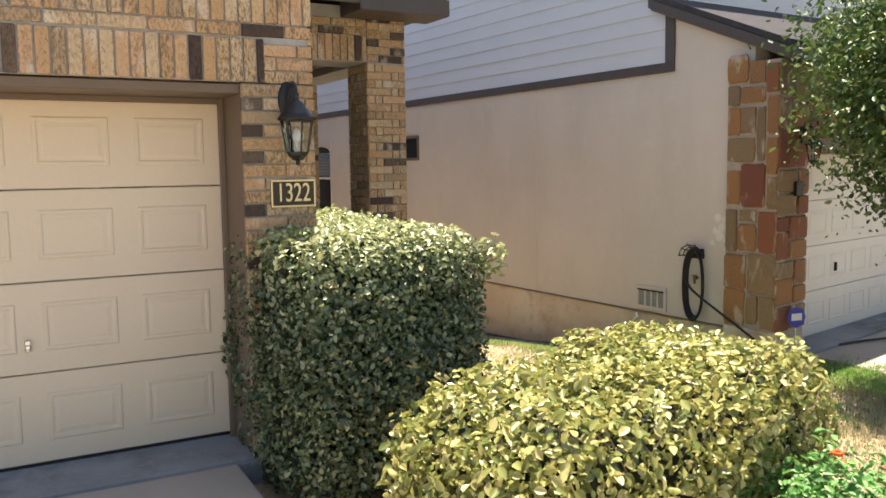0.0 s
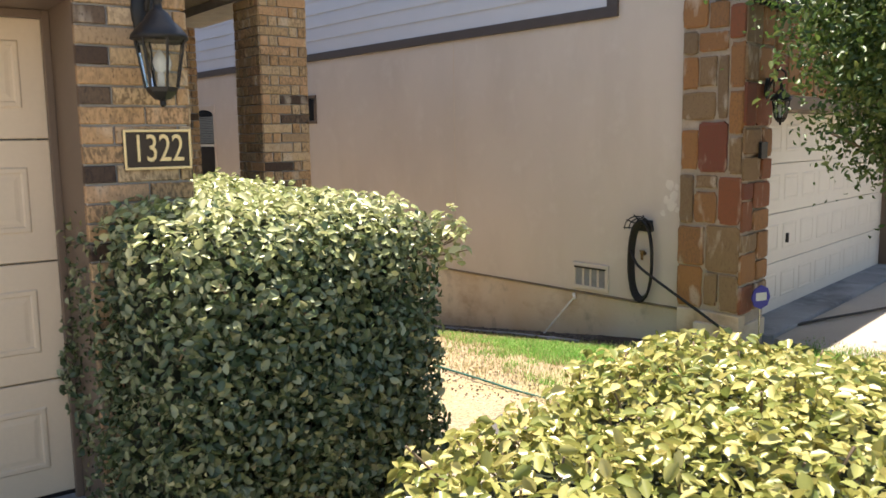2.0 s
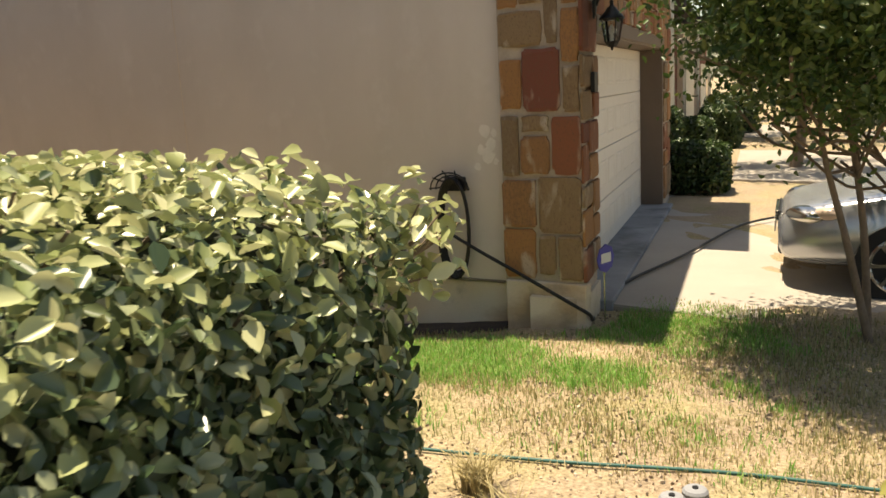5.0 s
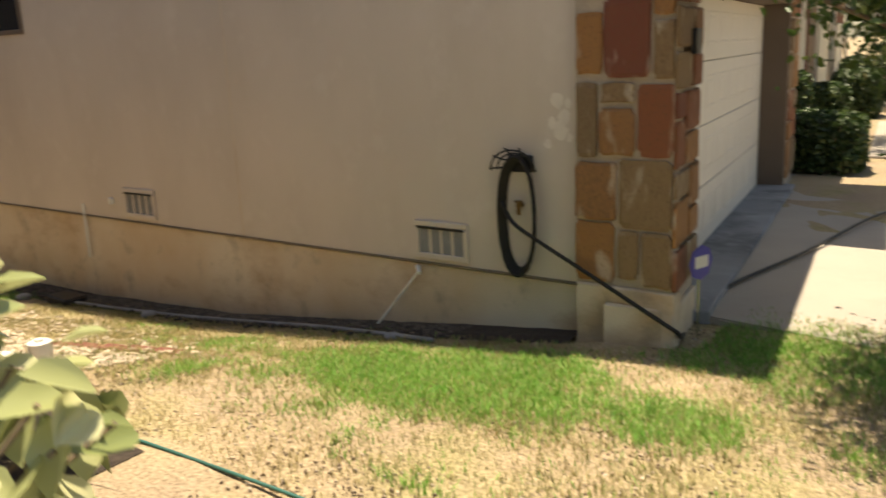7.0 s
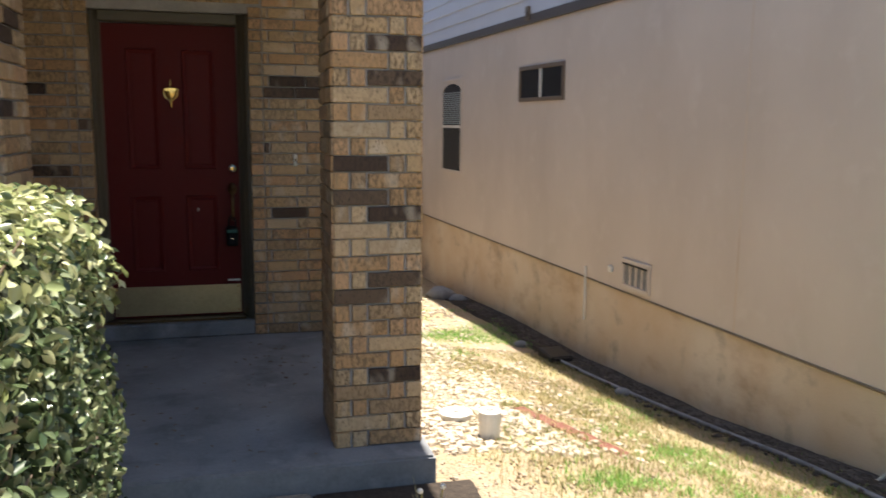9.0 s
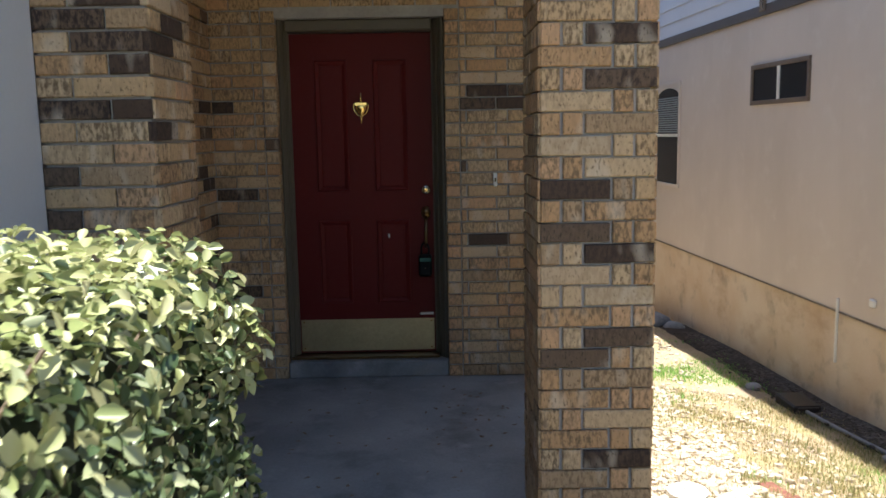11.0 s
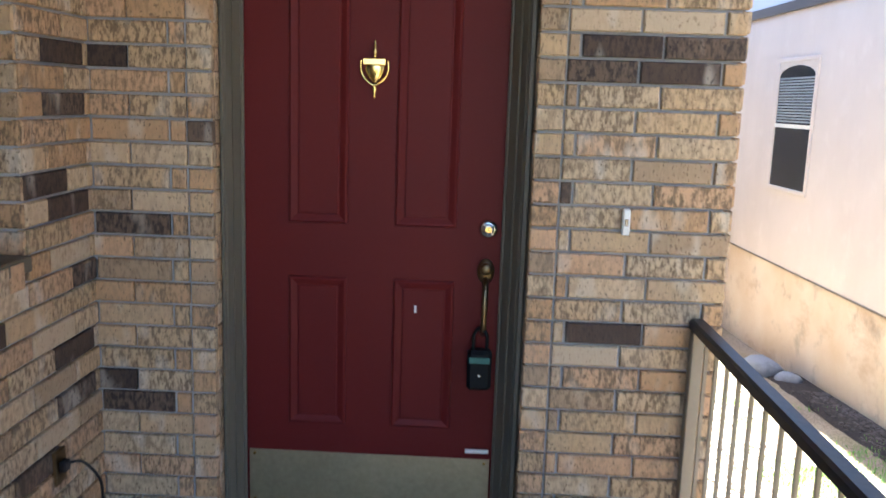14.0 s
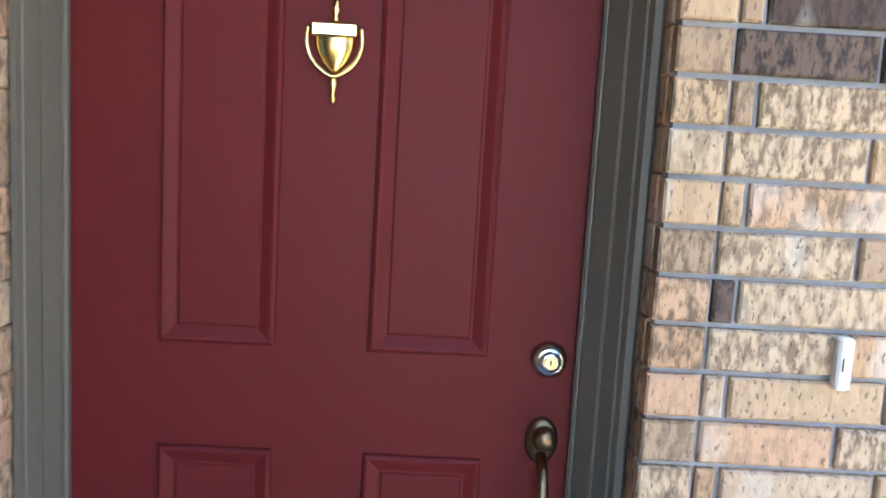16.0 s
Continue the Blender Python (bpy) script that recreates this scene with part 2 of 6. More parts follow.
LEAFD = leaf_material("dark_hedge_leaves", (0.02, 0.045, 0.014), (0.05, 0.09, 0.025), (0.09, 0.13, 0.04))
GRASS = leaf_material("grass_blades", (0.10, 0.28, 0.04), (0.20, 0.43, 0.07), (0.38, 0.46, 0.15), 0.6)
LEAFB = leaf_material("lantana_leaves", (0.06, 0.17, 0.04), (0.12, 0.30, 0.07), (0.24, 0.42, 0.13), 0.45)
DRYGRASS = leaf_material("dry_grass_blades", (0.27, 0.215, 0.10), (0.43, 0.355, 0.175), (0.56, 0.48, 0.27), 0.7)
GRAVEL = material("pale_gravel", (0.52, 0.43, 0.33), 0.9, var=0.35, island=True, bump=0.3)
DAMP_SHADED = material("damp_shaded_stones", (0.11, 0.09, 0.075), 0.9, var=0.4, island=True, bump=0.4)
OLDWOOD = material("weathered_board", (0.42, 0.33, 0.24), 0.9, var=0.3, scale=9, bump=0.6, color2=(0.28, 0.21, 0.15))
FLOWER = material("orange_petals", (0.75, 0.10, 0.015), 0.6, var=0.2)
REDBRICKFAR = material("far_red_brick", (0.22, 0.085, 0.06), 0.9, var=0.3, scale=14)
CARPAINT = material("silver_car_paint", (0.5, 0.51, 0.53), 0.22, metal=0.7, var=0.02, bump=0.0)
TYRE = material("tyre_rubber", (0.02, 0.02, 0.02), 0.8, var=0.2)
LAMPGLASS = glass_material("lamp_glass")
HEADLIGHT = glass_material("headlight_glass", (0.9, 0.9, 0.9), 0.05)
AMBER = material("corner_lens", (0.55, 0.42, 0.34), 0.2, var=0.05)


# ---- helpers of this scene ----
def mesh_of(bm, name, mat):
    me = bpy.data.meshes.new(name)
    bm.to_mesh(me)
    bm.free()
    if mat:
        me.materials.append(mat)
    return me


def part(name, bm, mat, parent=None, label="", smooth=False):
    me = mesh_of(bm, name, mat)
    if smooth:
        for p in me.polygons:
            p.use_smooth = True
    ob = new(name, me)
    if parent:
        ob.parent = parent
    if label:
        ob["label"] = label
    return ob


def thing(name, label, category, place=(0, 0, 0), rz=0, group="", kind=""):
    ob = new(name)
    ob.matrix_basis = pose(*place, 0, 0, rz)
    return tagged(ob, label, category, group, kind)


def box(bm, x0, x1, y0, y1, z0, z1, bevel=0.0, seg=1):
    r = bmesh.ops.create_cube(bm, size=1.0, matrix=Matrix.Translation(((x0 + x1) / 2, (y0 + y1) / 2, (z0 + z1) / 2)) @ Matrix.Diagonal((x1 - x0, y1 - y0, z1 - z0, 1)))
    if bevel:
        edges = list({e for v in r["verts"] for e in v.link_edges})
        bmesh.ops.bevel(bm, geom=edges, offset=bevel, segments=seg, affect="EDGES", clamp_overlap=True)
    return bm


def boxes(*specs, bevel=0.0):
    bm = bmesh.new()
    for s in specs:
        box(bm, *s, bevel=bevel)
    return bm


def cyl(bm, a, b, r0, r1=None, seg=12, caps=True):
    a, b = Vector(a), Vector(b)
    d = b - a
    m = Matrix.Translation((a + b) / 2) @ d.to_track_quat("Z", "Y").to_matrix().to_4x4()
    bmesh.ops.create_cone(bm, cap_ends=caps, segments=seg, radius1=r0, radius2=r0 if r1 is None else r1, depth=d.length, matrix=m)
    return bm


def tube(bm, pts, r, seg=8):
    """A bent round tube through points."""
    pts = [Vector(p) for p in pts]
    rings = []
    for i, p in enumerate(pts):
        d = (pts[min(i + 1, len(pts) - 1)] - pts[max(i - 1, 0)]).normalized()
        side = d.cross(Vector((0.13, 0.27, 0.95))).normalized()
        up = d.cross(side)
        rings.append([bm.verts.new(p + r * (math.cos(a) * side + math.sin(a) * up)) for a in (k * math.tau / seg for k in range(seg))])
    for a, b in zip(rings, rings[1:]):
        for k in range(seg):
            bm.faces.new((a[k], a[(k + 1) % seg], b[(k + 1) % seg], b[k]))
    bm.faces.new(rings[0][::-1])
    bm.faces.new(rings[-1])
    return bm


def lathe(bm, profile, centre, seg=20):
    """A turned shape about the upright axis: (radius, z) rows."""
    cx, cy, cz = centre
    rings = [[bm.verts.new((cx + r * math.cos(k * math.tau / seg), cy + r * math.sin(k * math.tau / seg), cz + z)) for k in range(seg)] for r, z in profile]
    for a, b in zip(rings, rings[1:]):
        for k in range(seg):
            bm.faces.new((a[k], a[(k + 1) % seg], b[(k + 1) % seg], b[k]))
    bm.faces.new(rings[0][::-1])
    bm.faces.new(rings[-1])
    return bm


def smooth_path(pts, n=10):
    pts = [Vector(p) for p in pts]
    out = []
    for i in range(len(pts) - 1):
        p0, p1, p2, p3 = pts[max(i - 1, 0)], pts[i], pts[i + 1], pts[min(i + 2, len(pts) - 1)]
        for k in range(n):
            t = k / n
            out.append(0.5 * ((2 * p1) + (p2 - p0) * t + (2 * p0 - 5 * p1 + 4 * p2 - p3) * t * t + (3 * p1 - p0 - 3 * p2 + p3) * t ** 3))
    return out + [pts[-1]]


# ---- ground heights ----
OUR_Y = [-60, -6, 0, 5.9, 7.0, 8.5, 12.0, 16.0, 60]
OUR_Z = [-0.9, -0.45, -0.16, -0.13, -0.24, -0.45, -0.80, -1.05, -1.6]
NB_Y = [-60, -6, 3.0, 4.2, 4.9, 6.7, 8.1, 10.4, 12.4, 15.6, 60]
NB_Z = [-1.0, -0.62, -0.30, -0.33, -0.40, -0.62, -0.79, -0.93, -0.97, -1.15, -1.7]


def gz(x, y):
    a, b = np.interp(y, OUR_Y, OUR_Z), np.interp(y, NB_Y, NB_Z)
    t = np.clip((x - 4.2) / 2.7, 0, 1)
    z = a + (b - a) * t * t * (3 - 2 * t)
    far = np.interp(y, [-60, -6, 0, 5.2, 60], [-1.0, -0.7, -0.42, -0.285, -0.285])
    s = np.clip((x - 7.2) / 1.2, 0, 1)
    return z + (far - z) * s


# neighbour's house frame: origin on its side wall, x into the house, y along the wall
NB = pose(7.0, 4.5, 0, 0, 0, 3.05)
NF = pose(6.893, 4.124, 0, 0, 0, 11.5)


# ---- ground ----
def axis(points):
    out = []
    for a, b, step in points:
        out += list(np.arange(a, b, step))
    return np.array(out + [points[-1][1]])


def build_ground():
    xs = axis([(-400, -60, 85), (-60, -8, 13), (-8, -1, 1), (-1, 12, 0.16), (12, 30, 1.5), (30, 400, 37)])
    ys = axis([(-400, -60, 85), (-60, -8, 13), (-8, -1, 1), (-1, 14, 0.16), (14, 30, 1.6), (30, 400, 37)])
    verts = []
    for y in ys:
        for x in xs:
            rough = 0.02 * noise.noise((x * 1.7, y * 1.7, 0)) + 0.008 * noise.noise((x * 8, y * 8, 3)) if -1 < x < 12 and -1 < y < 14 else 0
            verts.append((x, y, float(gz(x, y)) + rough - (0.05 if x < 1.9 and y < 4 else 0)))
    n = len(xs)
    faces = [(j * n + i, j * n + i + 1, (j + 1) * n + i + 1, (j + 1) * n + i) for j in range(len(ys) - 1) for i in range(n - 1)]
    me = bpy.data.meshes.new("ground")
    me.from_pydata(verts, [], faces)
    for p in me.polygons:
        p.use_smooth = True
    # soil with dry and green turf in patches of their own
    m = bpy.data.materials.new("yard_soil_and_turf")
    m.use_nodes = True
    nn, l = m.node_tree.nodes, m.node_tree.links
    b = nn["Principled BSDF"]
    b.inputs["Roughness"].default_value = 0.95
    b.inputs["Specular IOR Level"].default_value = 0.15
    tc = nn.new("ShaderNodeTexCoord")

    def noise_node(scale, detail, lo, hi):
        t = nn.new("ShaderNodeTexNoise")
        t.inputs["Scale"].default_value, t.inputs["Detail"].default_value = scale, detail
        l.new(tc.outputs["Object"], t.inputs["Vector"])
        r = nn.new("ShaderNodeMapRange")
        r.inputs[1].default_value, r.inputs[2].default_value = lo, hi
        l.new(t.outputs[0], r.inputs[0])
        return r.outputs[0], t.outputs[0]

    def mixed(fac, a, c):
        x = nn.new("ShaderNodeMix")
        x.data_type = "RGBA"
        l.new(fac, x.inputs[0])
        for sock, v in ((x.inputs[6], a), (x.inputs[7], c)):
            if isinstance(v, tuple):
                sock.default_value = (*v, 1)
            else:
                l.new(v, sock)
        return x.outputs[2]

    fine, raw = noise_node(55, 6, 0.3, 0.7)
    patch, _ = noise_node(1.3, 6, 0.3, 0.72)
    green, _ = noise_node(2.1, 7, 0.48, 0.75)
    soil = mixed(fine, (0.19, 0.14, 0.097), (0.43, 0.325, 0.235))
    dry = mixed(fine, (0.26, 0.20, 0.12), (0.51, 0.405, 0.265))
    turf = mixed(fine, (0.17, 0.15, 0.07), (0.45, 0.38, 0.20))
    base = mixed(patch, soil, dry)
    base = mixed(green, base, turf)
    l.new(base, b.inputs["Base Color"])
    bp = nn.new("ShaderNodeBump")
    bp.inputs["Strength"].default_value = 0.9
    bp.inputs["Distance"].default_value = 0.02
    l.new(raw, bp.inputs["Height"])
    l.new(bp.outputs[0], b.inputs["Normal"])
    me.materials.append(m)
    tagged(new("ground", me), "sunlit yard of bare soil with patchy dry turf", "ground", kind="structure")


build_ground()


def sloped_slab(name, corners, drop, mat, label, category):
    """A slab whose top follows four corners and whose sides go down."""
    bm = bmesh.new()
    top = [bm.verts.new(c) for c in corners]
    low = [bm.verts.new((c[0], c[1], c[2] - drop)) for c in corners]
    bm.faces.new(top)
    bm.faces.new(low[::-1])
    for i in range(4):
        j = (i + 1) % 4
        bm.faces.new((top[i], low[i], low[j], top[j]))
    bmesh.ops.recalc_face_normals(bm, faces=bm.faces)
    bmesh.ops.bevel(bm, geom=[e for e in bm.edges if all(v in top for v in e.verts)], offset=0.012, segments=2, affect="EDGES")
    return tagged(part(name, bm, mat), label, category, kind="structure")


sloped_slab("driveway", [(-4.2, -14, -0.75), (1.35, -14, -0.75), (1.45, 3.42, -0.035), (-4.2, 3.42, -0.035)], 0.2, DRIVE, "pale worn concrete driveway before the garage", "driveway")
sloped_slab("garage_apron", [(-3.4, 3.43, -0.03), (1.60, 3.43, -0.03), (1.60, 4.1, -0.012), (-3.4, 4.1, -0.012)], 0.2, CONC, "grey concrete sill under the garage door", "sill")
sloped_slab("neighbour_driveway", [(7.9, -14, -0.92), (14.2, -14, -0.92), (13.4, 6.1, -0.262), (7.45, 4.72, -0.262)], 0.15, DRIVE, "sunlit concrete driveway with house shade on it", "driveway")
sloped_slab("porch_walk", [(1.35, 0.2, -0.115), (2.5, 0.9, -0.115), (3.47, 2.4, -0.115), (2.75, 2.6, -0.115)], 0.15, WALKM, "exposed pebble concrete garden walk", "walk")
sloped_slab("porch_walk_end", [(2.76, 2.58, -0.112), (3.47, 2.4, -0.112), (3.47, 6.06, -0.112), (2.76, 6.06, -0.112)], 0.15, WALKM, "exposed pebble concrete walk to the porch", "walk")
part_porch = boxes((1.5, 4.05, 6.07, 8.75, -0.5, 0.0))
bmesh.ops.bevel(part_porch, geom=[e for e in part_porch.edges if all(v.co.z > -0.01 for v in e.verts)], offset=0.012, segments=2, affect="EDGES")
tagged(part("porch_floor", part_porch, CONC), "grey stained concrete porch slab", "floor", kind="structure")
# dark slab that lays the porch eave's shadow on the ground as colour
sloped_slab("eave_shadow_bed", [(3.48, 5.1, -0.122), (4.2, 5.15, -0.122), (4.22, 6.06, -0.122), (3.48, 6.06, -0.122)], 0.2, SHADED_SOIL, "dark mulch slab standing for the porch eave's shadow beside the walk", "bed")


# ---- brick laying ----
BL, BH, JOINT = 0.2440, 0.0667, 0.0095
COURSE = BH + JOINT
BRICK_MESHES = {}


def brick_mesh(length, height=BH, depth=0.03, mat=None):
    mat = mat or BRICK
    key = (round(length, 2), round(height, 2), mat.name)
    if key not in BRICK_MESHES:
        a, b, c = length / 2, height / 2, 0.004
        v = [(-a, -0.0, -b), (a, 0, -b), (a, 0, b), (-a, 0, b), (-a, depth - c, -b), (a, depth - c, -b), (a, depth - c, b), (-a, depth - c, b), (-a + c, depth, -b + c), (a - c, depth, -b + c), (a - c, depth, b - c), (-a + c, depth, b - c)]
        f = [(0, 1, 5, 4), (1, 2, 6, 5), (2, 3, 7, 6), (3, 0, 4, 7), (4, 5, 9, 8), (5, 6, 10, 9), (6, 7, 11, 10), (7, 4, 8, 11), (8, 9, 10, 11)]
        me = bpy.data.meshes.new("brick")
        me.from_pydata(v, [], f)
        me.materials.append(mat)
        BRICK_MESHES[key] = me
    return BRICK_MESHES[key]


BRICK_JOBS = []
BOND = [(0.079, 0.079, 0.2555), (0.2555, 0.079, 0.079)]
SIDE_BOND = [(0.079, 0.079, 0.2555, 0.068), (0.2555, 0.079, 0.079, 0.068)]


def brick_face(parent, start, along, facing, width, z0, z1, shift=0.0, openings=(), soldier=False):
    """Plans a face of brickwork: from start along a direction, facing outward."""
    BRICK_JOBS.append((parent, Vector(start), Vector(along), Vector(facing), width, z0, z1, shift, tuple(openings), soldier))


# where the burnt and the pale bricks sit in the nearest walls
DARK_SPOTS = [(3.55, 8.5, 1.79), (3.8, 8.5, 1.79), (3.5, 8.5, 1.71), (3.73, 8.5, 1.72), (3.42, 8.5, 1.32), (3.55, 8.5, 0.86), (1.98, 8.5, 1.68), (2.04, 8.5, 1.15), (2.04, 8.5, 0.55), (2.26, 8.5, 1.46), (3.73, 6.26, 1.32), (3.73, 6.26, 1.17), (3.89, 6.26, 1.86), (3.93, 6.26, 1.7), (3.9, 6.26, 1.09), (3.92, 6.26, 0.79), (3.74, 6.26, 0.7), (3.9, 6.26, 0.33), (1.88, 7.44, 0.88), (1.88, 7.67, 0.9), (1.88, 7.92, 0.92), (1.88, 8.41, 1.02), (1.88, 8.4, 0.83), (1.88, 8.45, 0.68)]
DARK_MORE = [(1.88, 8.27, 1.37), (1.88, 8.23, 1.75), (1.88, 8.23, 0.21), (2.1, 6.26, 1.92), (2.23, 6.26, 1.86), (2.13, 6.26, 1.63), (1.99, 6.26, 1.39)]
PALE_SPOTS = [(3.5, 8.5, 1.86), (3.74, 8.5, 1.85), (3.52, 8.5, 0.78), (2.0, 8.5, 0.62), (3.74, 6.26, 1.48), (3.94, 6.26, 0.94), (3.73, 6.26, 1.01), (1.88, 8.26, 0.61)]
PLANNED = {"wall_door": 0.0, "porch_column": 0.0, "wall_porch_side": 0.10}


def clay(parent, length, height, centre, along):
    def within(p):
        d = Vector(p) - centre
        return abs(d.z) < height / 2 + 0.006 and abs(d.dot(along)) < length / 2 + 0.005 and (d - along * d.dot(along)).to_2d().length < 0.06

    if any(within(p) for p in DARK_SPOTS + DARK_MORE):
        return BRICK_DARK
    if any(within(p) for p in PALE_SPOTS):
        return BRICK_PALE
    chance = random.random()
    rare = PLANNED.get(parent.name, 0.17)
    return BRICK_DARK if chance < rare else BRICK_PALE if chance > 0.975 and rare else BRICK


def lay(parent, length, height, centre, along, facing):
    ob = new("brick", brick_mesh(length, height, mat=clay(parent, length, height, centre, along)))
    ob.parent = parent
    push = random.uniform(-0.002, 0.002)
    m = Matrix.Identity(4)
    up = Vector((0, 0, 1))
    for i in range(3):
        m[i][0], m[i][1], m[i][2] = -along[i] if along.cross(facing).z < 0 else along[i], facing[i], up[i]
    tilt = Matrix.Rotation(random.gauss(0, 0.004), 4, "Y")
    m = Matrix.Translation(centre + facing * (push - 0.022)) @ m @ tilt
    ob.matrix_basis = m


def lay_all():
    for parent, start, along, facing, width, z0, z1, shift, openings, soldier in BRICK_JOBS:
        column_bond = (BOND if abs(facing.y) > 0.5 else SIDE_BOND) if parent.name == "porch_column" else None
        rows_ = max(1, round((z1 - z0) / COURSE)) if not soldier else 1
        for r in range(rows_):
            zc = z0 + (r + 0.5) * COURSE if not soldier else (z0 + z1) / 2
            pitch = BL + JOINT if not soldier else BH + JOINT
            hgt = BH if not soldier else z1 - z0 - JOINT
            start_at = shift[r % 2] if isinstance(shift, tuple) else (shift + (r % 2) * 0.5) % 1.0
            u = -start_at * pitch
            len_i = 0
            if column_bond:
                u = 0.0
            while u < width - 0.01:
                if column_bond:
                    pitch = column_bond[r % 2][len_i % len(column_bond[0])]
                    len_i += 1
                a, b = max(u, 0.0), min(u + pitch - JOINT, width)
                cuts = [(a, b)]
                for o0, o1, oz0, oz1 in openings:
                    if oz0 < zc < oz1:
                        cuts = [q for s, e in cuts for q in ((s, min(e, o0)), (max(s, o1), e)) if q[1] - q[0] > 0.015]
                for s, e in cuts:
                    if e - s > 0.02:
                        lay(parent, e - s, hgt, start + along * ((s + e) / 2) + Vector((0, 0, zc)), along, facing)
                u += pitch


X, Y = Vector((1, 0, 0)), Vector((0, 1, 0))
D8 = 0.008

# garage front: pilaster, header and what lies above
garage_front = tagged(part("wall_garage", boxes((1.562 + D8, 1.988 - D8, 3.469 + D8, 4.3, -0.3, 2.15), (-4.2, 1.988 - D8, 3.469 + D8, 4.3, 2.15 + D8, 3.6), (-4.6, -3.36, 3.469 + D8, 4.3, -0.3, 2.15)), MORTAR), "tan and brown brick garage front with soldier courses", "wall", kind="structure")
brick_face(garage_front, (1.562, 3.469, 0), X, -Y, 0.426, -0.06, 2.15, 0.0)
brick_face(garage_front, (1.988, 3.469, 0), Y, X, 0.5, -0.06, 2.91, 0.5)
brick_face(garage_front, (-0.6, 3.469, 0), X, -Y, 2.30, 2.155, 2.405, 0.3, soldier=True)
brick_face(garage_front, (1.70, 3.469, 0), X, -Y, 0.288, 2.15, 2.41, 0.2)
brick_face(garage_front, (-0.6, 3.469, 0), X, -Y, 2.588, 2.41, 2.486, 0.4)
brick_face(garage_front, (-0.6, 3.469, 0), X, -Y, 2.588, 2.486, 2.736, 0.6, soldier=True)
brick_face(garage_front, (-0.6, 3.469, 0), X, -Y, 2.588, 2.736, 2.90, 0.1)
tagged(part("wall_garage_side", boxes((1.55, 1.884, 4.3, 6.25, -0.5, 3.6)), SIDING), "pale painted garage side wall beside the hedge", "wall", kind="structure")
tagged(part("wall_garage_back", boxes((-4.6, 1.55, 9.6, 9.8, -0.5, 3.6), (-4.8, -4.6, 3.5, 9.8, -0.5, 3.6)), SIDING), "plain outer wall of the garage", "wall", kind="structure")
tagged(part("roof_garage", boxes((-4.9, 2.0, 3.40, 9.9, 3.6, 3.75)), ROOF), "dark shingled roof over the garage", "roof", kind="structure")
spout = thing("downspout", "dark metal downspout on the pale side wall", "downspout", (1.90, 5.52, -0.3))
part("pipe", boxes((0, 0.05, -0.035, 0.035, 0, 3.7), bevel=0.008), TRIM, spout)
part("strap", boxes((-0.012, 0.055, -0.05, 0.05, 1.9, 1.93)), TRIM, spout)

# garage door with its jambs
jamb = tagged(part("garage_jamb", boxes((1.566, 1.600, 3.50, 4.0, -0.03, 2.149), (-3.36, 1.566, 3.50, 4.0, 2.095, 2.149), (-3.36, -3.32, 3.5, 4.0, -0.03, 2.095), bevel=0.004), JAMB), "brown painted garage door jamb", "jamb", kind="structure")
stop = part("door_stop", boxes((1.535, 1.566, 3.87, 3.905, -0.02, 2.095), (-3.32, 1.535, 3.87, 3.905, 2.06, 2.095), bevel=0.003), JAMB, jamb)


def door_panel(bm, a, b, c, d, y):
    """A moulded door panel: a narrow bead, a broad slope inward and a low raised field."""
    pts = [(a, c), (b, c), (b, d), (a, d)]
    rings = []
    for inset, out in ((0.0, -0.002), (0.003, 0.006), (0.009, 0.009), (0.014, 0.008), (0.030, 0.0012), (0.034, 0.0012), (0.037, 0.004)):
        rings.append([bm.verts.new((px + (inset if i in (0, 3) else -inset), y - out, pz + (inset if i in (0, 1) else -inset))) for i, (px, pz) in enumerate(pts)])
    for q in zip(rings, rings[1:]):
        for k in range(4):
            bm.faces.new((q[0][k], q[0][(k + 1) % 4], q[1][(k + 1) % 4], q[1][k]))
    bm.faces.new(rings[-1])


def framed_panel(bm, a, b, c, d, y, lip=0.03, proud=0.009):
    """A raised bead round a panel and a raised field within."""
    pts = [(a, c), (b, c), (b, d), (a, d)]
    rings = []
    for inset, out in ((0.0, -0.002), (lip * 0.4, proud), (lip, proud), (lip * 1.25, 0.0012), (lip * 1.7, 0.0012), (lip * 2.4, proud * 0.7)):
        rings.append([bm.verts.new((px + (inset if i in (0, 3) else -inset), y - out, pz + (inset if i in (0, 1) else -inset))) for i, (px, pz) in enumerate(pts)])
    for q in zip(rings, rings[1:]):
        for k in range(4):
            bm.faces.new((q[0][k], q[0][(k + 1) % 4], q[1][(k + 1) % 4], q[1][k]))
    bm.faces.new(rings[-1])


gdoor = thing("garage_door", "closed cream sectional garage door with pressed panels", "garage door", (0, 0, 0))
for s in range(4):
    z0 = 0.0 + s * 0.5225
    bm = bmesh.new()
    box(bm, -3.32, 1.564, 3.925, 3.965, z0 + 0.003, z0 + 0.5195, bevel=0.005)
    for k in range(9):
        x1 = 1.452 - k * 0.541
        framed_panel(bm, x1 - 0.41, x1, z0 + 0.125, z0 + 0.41, 3.925, 0.026, 0.006)
    sec = part("section", bm, GARAGE, gdoor)
    if s == 1:
        bm = bmesh.new()
        lathe(bm, [(0.016, 0), (0.016, 0.03), (0.01, 0.034)], (0, 0, 0), 12)
        bm.transform(pose(0.42, 3.925, z0 + 0.16, 90))
        box(bm, 0.405, 0.435, 3.90, 3.915, z0 + 0.135, z0 + 0.20, bevel=0.004)
        part("lock_handle", bm, CHROME, sec, "small steel lock handle")
part("bottom_seal", boxes((-3.32, 1.564, 3.93, 3.96, -0.016, 0.002)), RUBBER, gdoor, "black rubber bottom seal")

